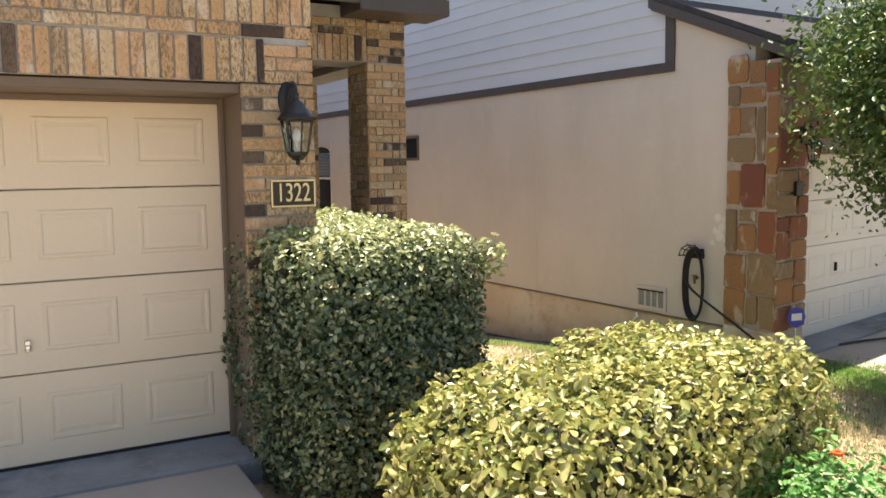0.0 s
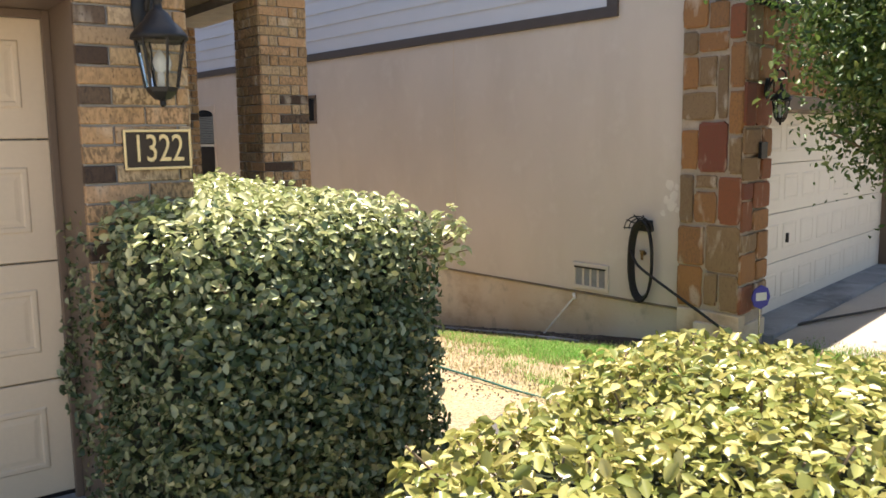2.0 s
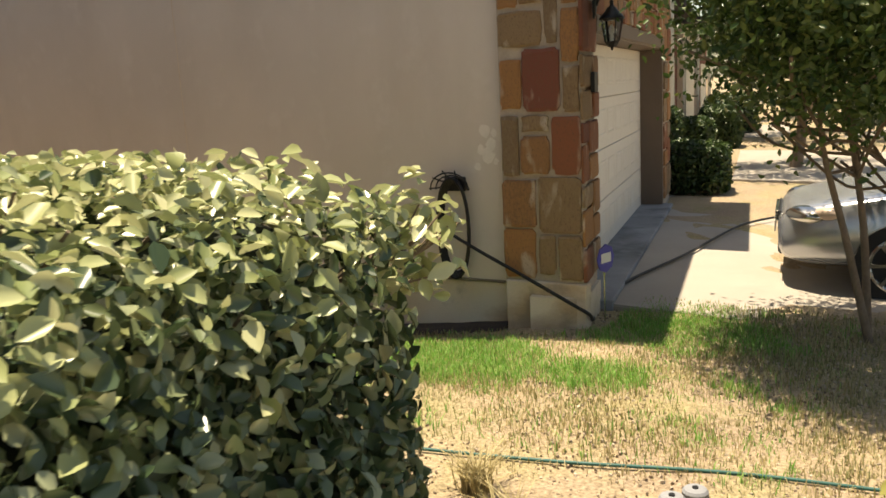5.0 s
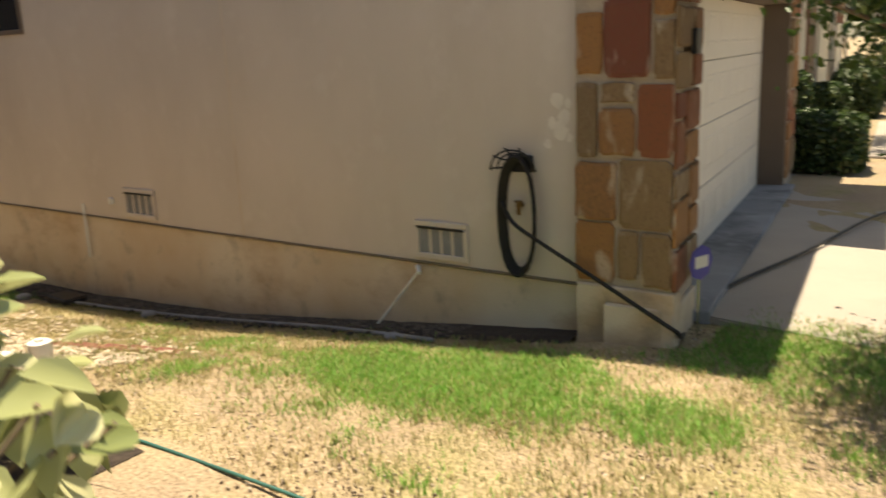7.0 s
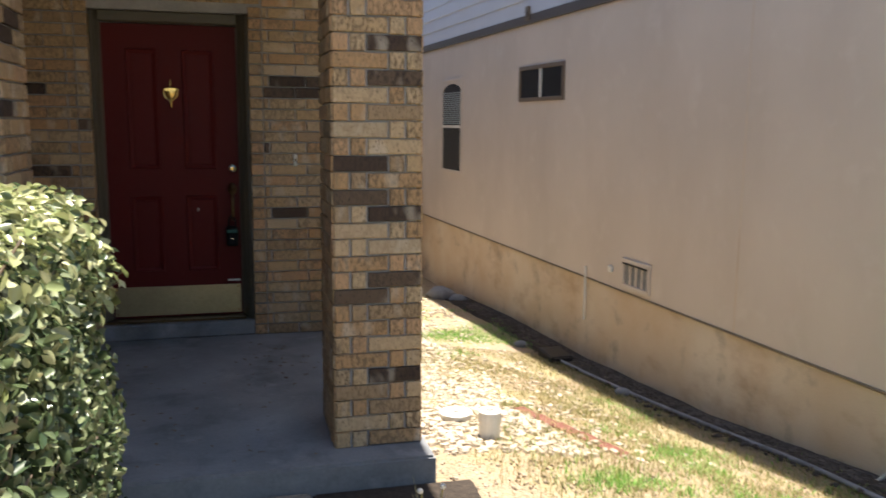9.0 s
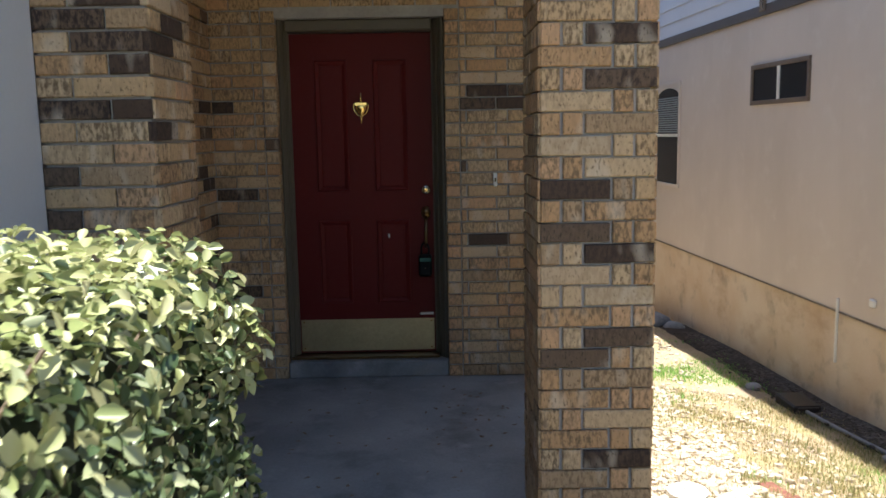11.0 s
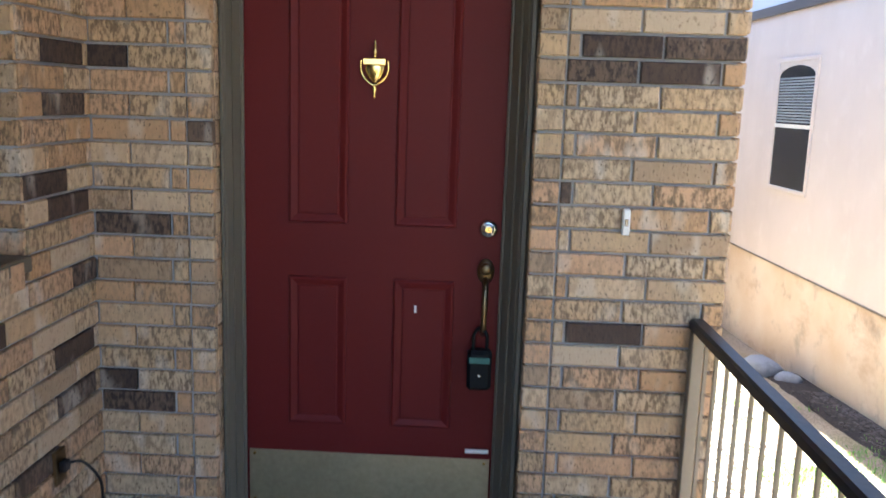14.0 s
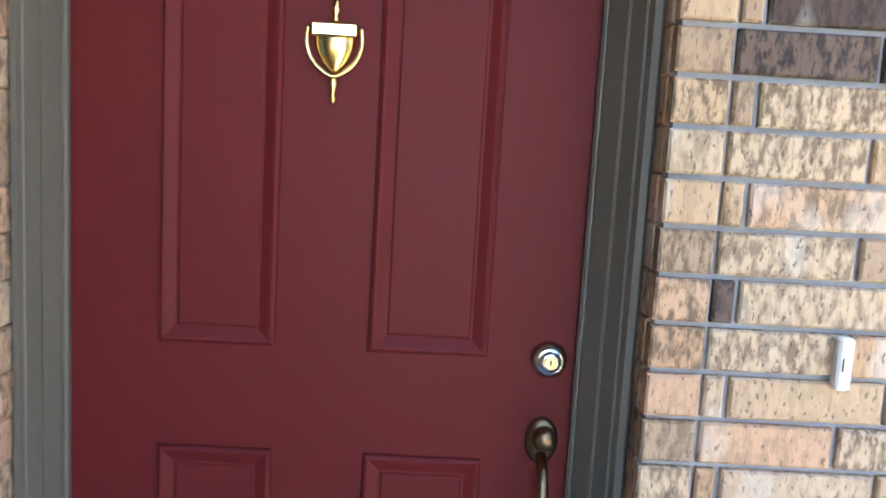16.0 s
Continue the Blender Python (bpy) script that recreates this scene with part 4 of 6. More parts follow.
def pitched(x0, x1, low, high):
    """A sheet from the level eave up to the upper wall, between two heights over the slope."""
    bm = bmesh.new()
    rings = []
    for h in (low, high):
        rings.append([bm.verts.new(p) for p in ((x0, eave_v(x0), slope_z(EAVE) + h), (x1, eave_v(x1), slope_z(EAVE) + h), (x1, 1.30, slope_z(1.30) + h), (x0, 1.30, slope_z(1.30) + h))])
    a, b = rings
    for q in (a[::-1], b):
        bm.faces.new((q[0], q[1], q[2]))
        bm.faces.new((q[0], q[2], q[3]))
    for i in range(4):
        k = (i + 1) % 4
        bm.faces.new((a[i], a[k], b[k], b[i]))
    bmesh.ops.recalc_face_normals(bm, faces=bm.faces)
    return bm


part("garage_roof", pitched(-0.13, 6.9, 0.105, 0.165), ROOF, nb, "dark shingled garage roof")
bm = prism(bmesh.new(), [(EAVE, slope_z(EAVE)), (1.32, slope_z(1.32)), (1.32, slope_z(1.32) + 0.10), (EAVE, slope_z(EAVE) + 0.10)], -0.12, -0.098)
part("rake_board", bm, TRIM, nb, "dark brown rake board")
part("soffit", pitched(-0.095, 6.8, -0.02, 0.012), JAMB, nb)
fas = part("front_fascia", boxes((0.0, 7.1, -0.02, 0.0, -0.01, 0.11), bevel=0.003), TRIM, nb)
fas.matrix_basis = pose(-0.12, EAVE - 0.004, slope_z(EAVE), 0, 0, 8.45)


def wall_window(name, v0, v1, z0, z1, mullion, label, arch=False):
    w = part(name, boxes((-0.018, 0.02, v0, v1, z0, z0 + 0.045), (-0.018, 0.02, v0, v1, z1 - 0.045, z1), (-0.018, 0.02, v0, v0 + 0.05, z0 + 0.045, z1 - 0.045), (-0.018, 0.02, v1 - 0.05, v1, z0 + 0.045, z1 - 0.045), bevel=0.004), JAMB if mullion == "v" else STUCCO, nb, label)
    part("pane", boxes((-0.004, 0.0, v0 + 0.05, v1 - 0.05, z0 + 0.045, z1 - 0.045)), DARKGLASS, w, "dark glass pane")
    if mullion == "v":
        m = (v0 + v1) / 2
        part("mullion", boxes((-0.014, -0.005, m - 0.025, m + 0.025, z0 + 0.045, z1 - 0.045)), WHITE, w)
    else:
        m = z0 + 0.48 * (z1 - z0)
        part("meeting_rail", boxes((-0.014, -0.005, v0 + 0.05, v1 - 0.05, m, m + 0.04)), WHITE, w)
        bm = bmesh.new()
        for k in range(16):
            z = m + 0.06 + k * 0.03
            box(bm, -0.0062, -0.0048, v0 + 0.06, v1 - 0.06, z, z + 0.018)
        part("blind", bm, BLIND, w, "half drawn blind")
        bm = bmesh.new()
        c, r = (v0 + v1) / 2, (v1 - v0) / 2 - 0.05
        pts = [(c + r * math.cos(a), z1 - 0.20 + 0.12 * math.sin(a)) for a in np.linspace(0, math.pi, 13)]
        prism(bm, pts + [(v0 + 0.05, z1 - 0.045), (v1 - 0.05, z1 - 0.045)], -0.012, -0.0062)
        part("arched_head", bm, STUCCO, w)
    return w


wall_window("window", 6.49, 7.74, 1.77, 2.18, "v", "small dark slider window high on the wall")
wall_window("window", 9.9, 10.88, 0.76, 2.17, "h", "tall arched sash window with blind")


def vent(v0, v1, z0, z1, n):
    f = part("foundation_vent", boxes((-0.022, 0.0, v0, v1, z0, z0 + 0.04), (-0.022, 0.0, v0, v1, z1 - 0.04, z1), (-0.022, 0.0, v0, v0 + 0.04, z0 + 0.04, z1 - 0.04), (-0.022, 0.0, v1 - 0.04, v1, z0 + 0.04, z1 - 0.04), bevel=0.004), STUCCO, nb, "framed crawl space vent")
    part("screen", boxes((-0.006, -0.002, v0 + 0.04, v1 - 0.04, z0 + 0.04, z1 - 0.04)), CONC, f, "grey mesh screen")
    for k in range(1, n):
        c = v0 + 0.04 + (v1 - v0 - 0.08) * k / n
        part("bar", boxes((-0.012, -0.0065, c - 0.012, c + 0.012, z0 + 0.04, z1 - 0.04)), STUCCO, f)
    part("lip", boxes((-0.03, -0.022, v0 + 0.03, v1 - 0.03, z1 - 0.055, z1 - 0.04)), BLACK, f)


vent(1.10, 1.56, -0.01, 0.262, 4)
vent(4.61, 5.10, 0.0, 0.28, 4)

# small fittings on the side wall
flood = part("flood_light", boxes((-0.05, -0.03, 7.40, 7.52, 2.70, 2.86), bevel=0.006), JAMB, nb, "small brown flood light")
part("lens", boxes((-0.056, -0.05, 7.42, 7.50, 2.73, 2.81), bevel=0.003), HEADLIGHT, flood)
part("spigot_plate", boxes((-0.03, 0.0, 5.28, 5.36, 0.10, 0.17), bevel=0.012), WHITE, nb, "white spigot cover")
bm = bmesh.new()
cyl(bm, (-0.03, 5.81, -0.48), (-0.03, 5.81, 0.08), 0.013, seg=10)
part("drain_pipe", bm, WHITE, nb, "thin white drain pipe")
part("wall_seam", boxes((-0.0015, 0.0, 3.42, 3.428, -0.03, 2.64)), FOUND, nb)
rp = random.Random(8)
for v, z, w in ((0.42, 1.09, 0.055), (0.34, 1.07, 0.03), (0.36, 0.99, 0.045), (0.45, 0.95, 0.035), (0.39, 0.90, 0.06), (0.33, 0.86, 0.025), (0.48, 0.82, 0.03)):
    bm = bmesh.new()
    rim = [(w * rp.uniform(0.6, 1.2) * math.cos(k * math.tau / 9), 1.1 * w * rp.uniform(0.6, 1.2) * math.sin(k * math.tau / 9)) for k in range(9)]
    prism(bm, [(v + p, z + q) for p, q in rim], -0.0022, 0.0)
    part("paint_patch", bm, TOUCHUP, nb, "paler touch-up paint patch")

# stone corner and garage front
STONE_SIDE = [
    (0.00, 0.26, 0.40, 0.74), (0.28, 0.60, 0.36, 0.76), (0.00, 0.25, 0.02, 0.385), (0.28, 0.40, 0.06, 0.34), (0.42, 0.60, 0.02, 0.34),
    (0.01, 0.14, 0.77, 1.19), (0.16, 0.37, 0.78, 1.05), (0.39, 0.60, 0.78, 1.18), (0.17, 0.37, 1.08, 1.19), (0.19, 0.46, 1.22, 1.65),
    (0.01, 0.17, 1.24, 1.58), (0.48, 0.60, 1.21, 1.52), (0.01, 0.33, 1.67, 1.90), (0.36, 0.45, 1.68, 2.20), (0.18, 0.34, 1.95, 2.20),
    (0.01, 0.16, 1.93, 2.20), (0.01, 0.15, 2.23, 2.42), (0.17, 0.44, 2.24, 2.40), (0.48, 0.60, 1.55, 1.90), (0.47, 0.60, 1.93, 2.30), (0.01, 0.24, 2.45, 2.72), (0.26, 0.44, 2.43, 2.64), (0.46, 0.60, 2.33, 2.60)]


def stone_piece(parent, a, b, c, d, rng, place):
    """One rough stone: an uneven block with ragged edges, proud of its joints."""
    jx, jz = 0.13 * (b - a), 0.13 * (d - c)
    u = [rng.uniform(0.25, 1.0) for _ in range(8)]
    poly = [(a, c + jz * u[0]), (a + jx * u[1], c), (b - jx * u[2], c), (b, c + jz * u[3]), (b, d - jz * u[4]), (b - jx * u[5], d), (a + jx * u[6], d), (a, d - jz * u[7])]
    ragged = []
    for k, p in enumerate(poly):
        q = poly[(k + 1) % 8]
        ragged += [p, ((p[0] + q[0]) / 2 + rng.uniform(-0.009, 0.009), (p[1] + q[1]) / 2 + rng.uniform(-0.009, 0.009))]
    poly, n = ragged, 16
    mx, mz = (a + b) / 2, (c + d) / 2
    out = rng.uniform(0.016, 0.03)
    v, f = [], []
    for px, pz in poly:
        v.append((px - mx, 0, pz - mz))
    for px, pz in poly:
        v.append((px - mx, -out * 0.75, pz - mz))
    for px, pz in poly:
        v.append(((px - mx) * 0.88, -out + rng.uniform(-0.003, 0.003), (pz - mz) * 0.88))
    for i in range(n):
        j = (i + 1) % n
        f += [(i, j, n + j, n + i), (n + i, n + j, 2 * n + j, 2 * n + i)]
    f.append(tuple(range(2 * n, 3 * n)))
    me = bpy.data.meshes.new("stone")
    me.from_pydata(v, [], f)
    me.materials.append(STONE)
    ob = new("stone", me)
    ob.parent = parent
    ob.matrix_basis = place @ Matrix.Translation((mx, 0, mz))


rng = random.Random(4)
core = part("stone_corner", boxes((-0.092, 0.0, -0.362, 0.24, 0.0, 2.64)), STONE_MORTAR, nb, "corner of rough red and tan stones")
side_place = Matrix.Translation((-0.092, 0.24, 0)) @ Matrix.Rotation(radians(-90), 4, "Z")
for a, b, c, d in STONE_SIDE:
    stone_piece(core, a, b, c, d, rng, side_place)
part("plinth", boxes((-0.115, -0.01, -0.385, 0.235, -0.6, 0.0), bevel=0.008), FOUND, nb, "pale concrete plinth under the stones")

nf = nthing("neighbour_garage_front", "stone garage front with pale sectional door in shade", "garage front", NF)
fcore = part("stone_wall", boxes((0.06, 0.62, 0.012, 0.05, -0.1, 2.62), (0.14, 0.62, 0.05, 0.42, -0.1, 2.62), (0.62, 5.6, 0.001, 0.42, 1.80, 2.62), (5.6, 6.4, 0.001, 0.42, -0.3, 2.62)), STONE_MORTAR, nf, "rough red and tan stone facing")


part("plinth", boxes((0.02, 0.6, -0.02, 0.4, -0.6, -0.1), bevel=0.006), FOUND, nf, "pale concrete plinth under the stones")
part("entry_roof", boxes((3.2, 6.4, -0.62, -0.02, 2.66, 2.78), bevel=0.01), ROOF, nf, "dark entry roof reaching past the eave")


def random_stones(parent, x0, x1, z0, z1, size, rng):
    """Splits a rectangle into rough stones."""
    w, h = x1 - x0, z1 - z0
    if w < size * 1.4 and h < size * 1.4 or w * h < size * size * 0.9:
        g = 0.011
        stone_piece(parent, x0 + g, x1 - g, z0 + g, z1 - g, rng, Matrix.Identity(4))
    elif w > h:
        m = x0 + w * rng.uniform(0.36, 0.64)
        random_stones(parent, x0, m, z0, z1, size, rng)
        random_stones(parent, m, x1, z0, z1, size, rng)
    else:
        m = z0 + h * rng.uniform(0.36, 0.64)
        random_stones(parent, x0, x1, z0, m, size, rng)
        random_stones(parent, x0, x1, m, z1, size, rng)


random_stones(fcore, 0.0, 0.62, 0.0, 2.62, 0.30, rng)
random_stones(fcore, 0.63, 5.6, 1.88, 2.62, 0.26, rng)
random_stones(fcore, 5.6, 6.4, -0.2, 2.62, 0.32, rng)
part("jamb", boxes((0.60, 0.66, 0.03, 0.5, -0.27, 1.80), (0.62, 5.6, 0.0, 0.5, 1.745, 1.80), (5.52, 5.6, 0.0, 0.5, -0.27, 1.745), (0.62, 5.6, -0.02, 0.0, 1.76, 1.88), bevel=0.004), JAMB, nf, "brown painted jamb")
nd = part("garage_door_frame", boxes((0.66, 5.52, 0.31, 0.33, -0.262, 1.745)), NGARAGE, nf)
for s in range(4):
    z0 = -0.258 + s * 0.50
    bm = boxes((0.66, 5.52, 0.28, 0.31, z0 + 0.003, z0 + 0.497), bevel=0.005)
    for k in range(9):
        framed_panel(bm, 0.75 + k * 0.53, 1.16 + k * 0.53, z0 + 0.12, z0 + 0.39, 0.28, 0.026, 0.006)
    part("section", bm, NGARAGE, nd)
part("lock_handle", boxes((1.9, 1.93, 0.25, 0.28, 0.42, 0.52), bevel=0.004), BLACK, nd, "small dark lock handle")
part("door_sill", boxes((0.55, 5.65, -0.12, 0.50, -0.4, -0.248), bevel=0.01), CONC, nf, "grey concrete door sill")
part("number_plate", boxes((0.30, 0.44, -0.05, -0.02, 1.33, 1.47), bevel=0.004), BLACK, nf, "small dark number plate")
part("side_rear", boxes((6.2, 6.4, 0.42, 6.0, -0.6, 2.62)), STUCCO, nf)
la = lantern((0, 0, 0), 0, 0.8, "black scrolled wall lantern on rough stone")
la.matrix_basis = NF @ pose(0.40, -0.16, 1.66) @ Matrix.Diagonal((0.8, 0.8, 0.8, 1))
bm = bmesh.new()
tube(bm, smooth_path([(0, 0.13, 0.33), (0, 0.12, 0.45), (0, 0.04, 0.52), (0, -0.03, 0.49), (0, -0.035, 0.43), (0, 0.0, 0.42)], 8), 0.010)
part("scroll", bm, BLACK, la, smooth=True)

# security sign on a stake
sign = thing("yard_sign", "small blue and white yard sign on a stake", "sign")
sign.matrix_basis = NF @ pose(0.22, -0.12, -0.3, 0, 0, -25)
bm = bmesh.new()
cyl(bm, (0, 0.012, -0.05), (0, 0.012, 0.42), 0.006, seg=8)
part("stake", bm, CHROME, sign)
bm = bmesh.new()
cyl(bm, (0, -0.004, 0.45), (0, 0.004, 0.45), 0.105, seg=8)
part("board", bm, BLUE, sign)
part("emblem", boxes((-0.06, 0.06, -0.0065, -0.0045, 0.42, 0.49), bevel=0.001), WHITE, sign, "plain white emblem")

# hose hanger and hose
hh = thing("hose_hanger", "black wire hose hanger on the stucco wall", "hose hanger")
hh.matrix_basis = NB @ pose(0, 0.675, 0.70) @ Matrix.Diagonal((0.65, 1, 1, 1))
bm = bmesh.new()
for r, d in ((0.10, -0.02), (0.13, -0.12), (0.16, -0.17)):
    tube(bm, [(d, r * math.cos(a), r * 0.75 * math.sin(a) - 0.03) for a in np.linspace(-0.1, math.pi + 0.1, 17)], 0.006)
for a in np.linspace(0, math.pi, 6):
    tube(bm, [(-0.0, 0.09 * math.cos(a), 0.07 * math.sin(a) - 0.03), (-0.1, 0.12 * math.cos(a), 0.09 * math.sin(a) - 0.03), (-0.17, 0.17 * math.cos(a), 0.14 * math.sin(a) - 0.03)], 0.006)
part("wire_frame", bm, BLACK, hh, smooth=True)
part("back_plate", boxes((-0.03, 0.0, -0.09, 0.09, -0.06, 0.05), bevel=0.008), BLACK, hh)
bm = bmesh.new()
cyl(bm, (0, 0, -0.27), (-0.08, 0, -0.27), 0.018, seg=12)
cyl(bm, (-0.07, 0, -0.27), (-0.07, 0, -0.33), 0.014, seg=12)
lathe(bm, [(0.03, 0), (0.03, 0.012)], (-0.07, 0, -0.25), 14)
part("tap", bm, AGED, hh, "old brass tap")
hose = thing("garden_hose", "coiled black garden hose leading onto the driveway", "hose")
hose.matrix_basis = NB.copy()
hp = []
for k in range(4 * 24):
    a = k / 24 * math.tau
    lap = k // 24
    hp.append((-0.035 - 0.014 * lap - 0.006 * math.sin(a * 3), 0.675 + (0.112 + 0.008 * lap) * math.sin(a), 0.36 + (0.35 + 0.012 * lap) * math.cos(a)))
bm = bmesh.new()
tube(bm, hp, 0.0135, 8)
part("coil", bm, RUBBER, hose, smooth=True)
NBI = NB.inverted()
run = [(-0.07, 0.785, 0.45), (-0.10, 0.685, 0.33), (-0.14, 0.45, 0.22), (-0.17, 0.05, 0.04), (-0.18, -0.30, -0.13), (-0.16, -0.42, -0.20)]
for wx, wy in ((7.1, 4.14), (7.5, 4.27), (8.2, 4.24), (9.4, 4.10), (11.2, 3.95), (12.2, 3.5)):
    run.append(tuple(NBI @ Vector((wx, wy, (float(gz(wx, wy)) if wx < 7.6 else -0.262 + (wy - 5) * 0.033) + 0.022))))
bm = bmesh.new()
tube(bm, smooth_path(run, 8), 0.0135, 8)
part("run", bm, RUBBER, hose, smooth=True)

# leaning white pipe
stick = thing("plastic_pipe", "thin white plastic pipe leaning on the wall", "pipe")
bm = bmesh.new()
foot = NB @ Vector((-0.09, 1.95, 0))
cyl(bm, NB @ Vector((-0.03, 1.52, -0.10)), (foot.x, foot.y, float(gz(foot.x, foot.y)) - 0.02), 0.011, seg=10)
part("tube", bm, WHITE, stick)
bm = bmesh.new()
cyl(bm, NB @ Vector((-0.055, 1.50, -0.115)), NB @ Vector((-0.012, 1.55, -0.08)), 0.016, seg=10)
part("elbow", bm, WHITE, stick)


# ---- leaves and hedges ----
def leaves_mesh(name, centres, normals, size, mat, rs, fold=0.25, long=1.9, spread=0.7):
    """Many small folded leaves, one island each."""
    n = len(centres)
    nr = normals + rs.normal(0, spread, (n, 3))
    nr /= np.linalg.norm(nr, axis=1)[:, None]
    t = np.cross(nr, rs.normal(0, 1, (n, 3)))
    t /= np.linalg.norm(t, axis=1)[:, None]
    s = np.cross(nr, t)
    L = (size * rs.uniform(0.6, 1.35, n))[:, None]
    w = L / long
    lift = nr * w * fold
    droop = nr * L * 0.12
    rim = [(-0.5, 0.0), (-0.24, 0.40), (0.06, 0.5), (0.32, 0.30), (0.5, 0.0), (0.32, -0.30), (0.06, -0.5), (-0.24, -0.40)]
    v = np.stack([centres + t * L * a + s * w * b + lift * abs(b) * 2 - droop * max(a, 0) * 2 for a, b in rim], 1).reshape(-1, 3)
    me = bpy.data.meshes.new(name)
    idx = np.arange(n)[:, None] * 8
    halves = np.concatenate([idx + [0, 1, 2, 3, 4], idx + [0, 4, 5, 6, 7]], 0)
    me.vertices.add(len(v))
    me.vertices.foreach_set("co", v.ravel())
    me.loops.add(halves.size)
    me.loops.foreach_set("vertex_index", halves.ravel().astype(np.int32))
    me.polygons.add(len(halves))
    me.polygons.foreach_set("loop_start", np.arange(0, halves.size, 5, dtype=np.int32))
    me.update(calc_edges=True)
    me.materials.append(mat)
    return me


def hedge(name, label, place, rz, size, count, leaf, mat, seed, power=5.0, lumps=0.05, group="", twigs=60, young=0.0, fresh=None, flare=0.0):
    """A clipped hedge: a rounded block of leaves over a shell coloured as inner shade, with twigs."""
    rs = np.random.RandomState(seed)
    ob = thing(name, label, "hedge", place, rz, group)
    a, b, h = size[0] / 2, size[1] / 2, size[2]
    d = rs.normal(0, 1, (count * 3, 3))
    d[:, 0] *= a
    d[:, 1] *= b
    d[:, 2] *= h * 0.5
    d /= np.linalg.norm(d, axis=1)[:, None]
    q = (np.abs(d / [a, b, h * 0.5]) ** power).sum(1) ** (-1 / power)
    p = d * q[:, None]
    nrm = np.sign(p) * (np.abs(p / [a, b, h * 0.5]) ** (power - 1)) / [a, b, h * 0.5]
    nrm /= np.linalg.norm(nrm, axis=1)[:, None] + 1e-9
    keep = (p[:, 2] > -h * 0.5 + 0.03)
    p, nrm = p[keep][:count], nrm[keep][:count]
    lump = np.array([noise.noise(Vector(v * 2.6) + Vector((seed, 0, 0))) + 0.5 * noise.noise(Vector(v * 7.0)) for v in p])
    p = p + nrm * (lumps * lump + 0.095 * (rs.uniform(-1, 0.28, len(p))))[:, None]
    stray = rs.uniform(0, 1, len(p)) < 0.02
    p[stray] += nrm[stray] * rs.uniform(0.01, 0.035, (stray.sum(), 1))
    p[:, 2] += h * 0.5
    east = np.clip(p[:, 0] / a, 0, 1)
    p[:, 0] += flare * east * (1 - p[:, 2] / h)
    nrm[:, 2] = nrm[:, 2] * 1.2 + 0.2 + 4 * flare * east
    # top leaves switch to the paler set: young growth plus painted overhead sun
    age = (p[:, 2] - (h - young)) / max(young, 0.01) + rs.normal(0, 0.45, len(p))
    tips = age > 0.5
    for name_, some, m_, wild in (("foliage", ~tips, mat, 0.85), ("sunlit_young_foliage", tips, fresh or mat, 0.7)):
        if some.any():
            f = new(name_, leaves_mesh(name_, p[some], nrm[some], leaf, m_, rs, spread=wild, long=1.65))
            f.parent = ob
            f["kind"] = "stuff"
    # near-black shell: the shade in the leaf gaps is given as colour
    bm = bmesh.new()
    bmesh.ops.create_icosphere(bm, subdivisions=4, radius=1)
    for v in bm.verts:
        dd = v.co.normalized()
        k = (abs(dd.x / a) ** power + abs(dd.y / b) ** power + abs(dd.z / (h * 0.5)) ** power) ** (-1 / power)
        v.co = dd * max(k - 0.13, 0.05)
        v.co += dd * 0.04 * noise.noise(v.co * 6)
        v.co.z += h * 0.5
    part("inner_shade", bm, GAP_SHADE, ob, "dark shell standing for shade between the leaves")
    bm = bmesh.new()
    for k in range(twigs):
        s = Vector((rs.uniform(-a * 0.5, a * 0.5), rs.uniform(-b * 0.5, b * 0.5), 0.0))
        e = Vector(p[rs.randint(len(p))]) * 1.012
        tube(bm, smooth_path([s, (s + e) / 2 + Vector(rs.normal(0, 0.05, 3)), e], 3), 0.0035, 4)
    tw = part("twig", bm, BARK, ob)
    tw["kind"] = "stuff"
    return ob


hedge("hedge", "tall clipped privet hedge beside the garage", (2.165, 4.08, -0.16), 0, (1.19, 2.86, 1.47), 56000, 0.037, LEAF1, 11, power=9.0, twigs=260, young=0.26, fresh=LEAF_SUNLIT, flare=0.03)
hedge("hedge", "low clipped yellow-green hedge along the walk", (2.50, 1.28, -0.17), 15, (2.05, 1.06, 1.03), 25000, 0.040, LEAF2, 12, power=5.5, lumps=0.07, twigs=700)


def sprig(place, label, seed):
    """A loose shoot that has outgrown the clipped hedge."""
    rs = np.random.RandomState(seed)
    ob = thing("hedge_sprig", label, "sprig", place, 0)
    bm = bmesh.new()
    cs, ns = [], []
    for k in range(120):
        d = Vector(rs.normal(0, 1, 3)).normalized() * rs.uniform(0.45, 1.0)
        c = Vector((d.x * 0.10, d.y * 0.12, 0.08 + d.z * 0.14))
        cs.append(tuple(c))
        ns.append((d.x, d.y, d.z * 0.5 + 0.8))
        if k % 4 == 0:
            tube(bm, smooth_path([(-0.20, 0.10, 0.0), c * 0.5 + Vector((-0.05, 0.02, 0)), c], 4), 0.002, 5)
    part("stem", bm, BARK, ob)
    # the shoot takes the pale set so that its leaves look sunlit
    f = new("foliage", leaves_mesh("foliage", np.array(cs), np.array(ns), 0.050, LEAF_SUNLIT, rs, spread=0.4))
    f.parent = ob
    f["kind"] = "stuff"


sprig((2.79, 2.78, 1.06), "loose leafy shoot growing out of clipped hedge", 17)
sprig((2.725, 5.42, 0.93), "leafy shoot at the porch end of the clipped hedge", 18)


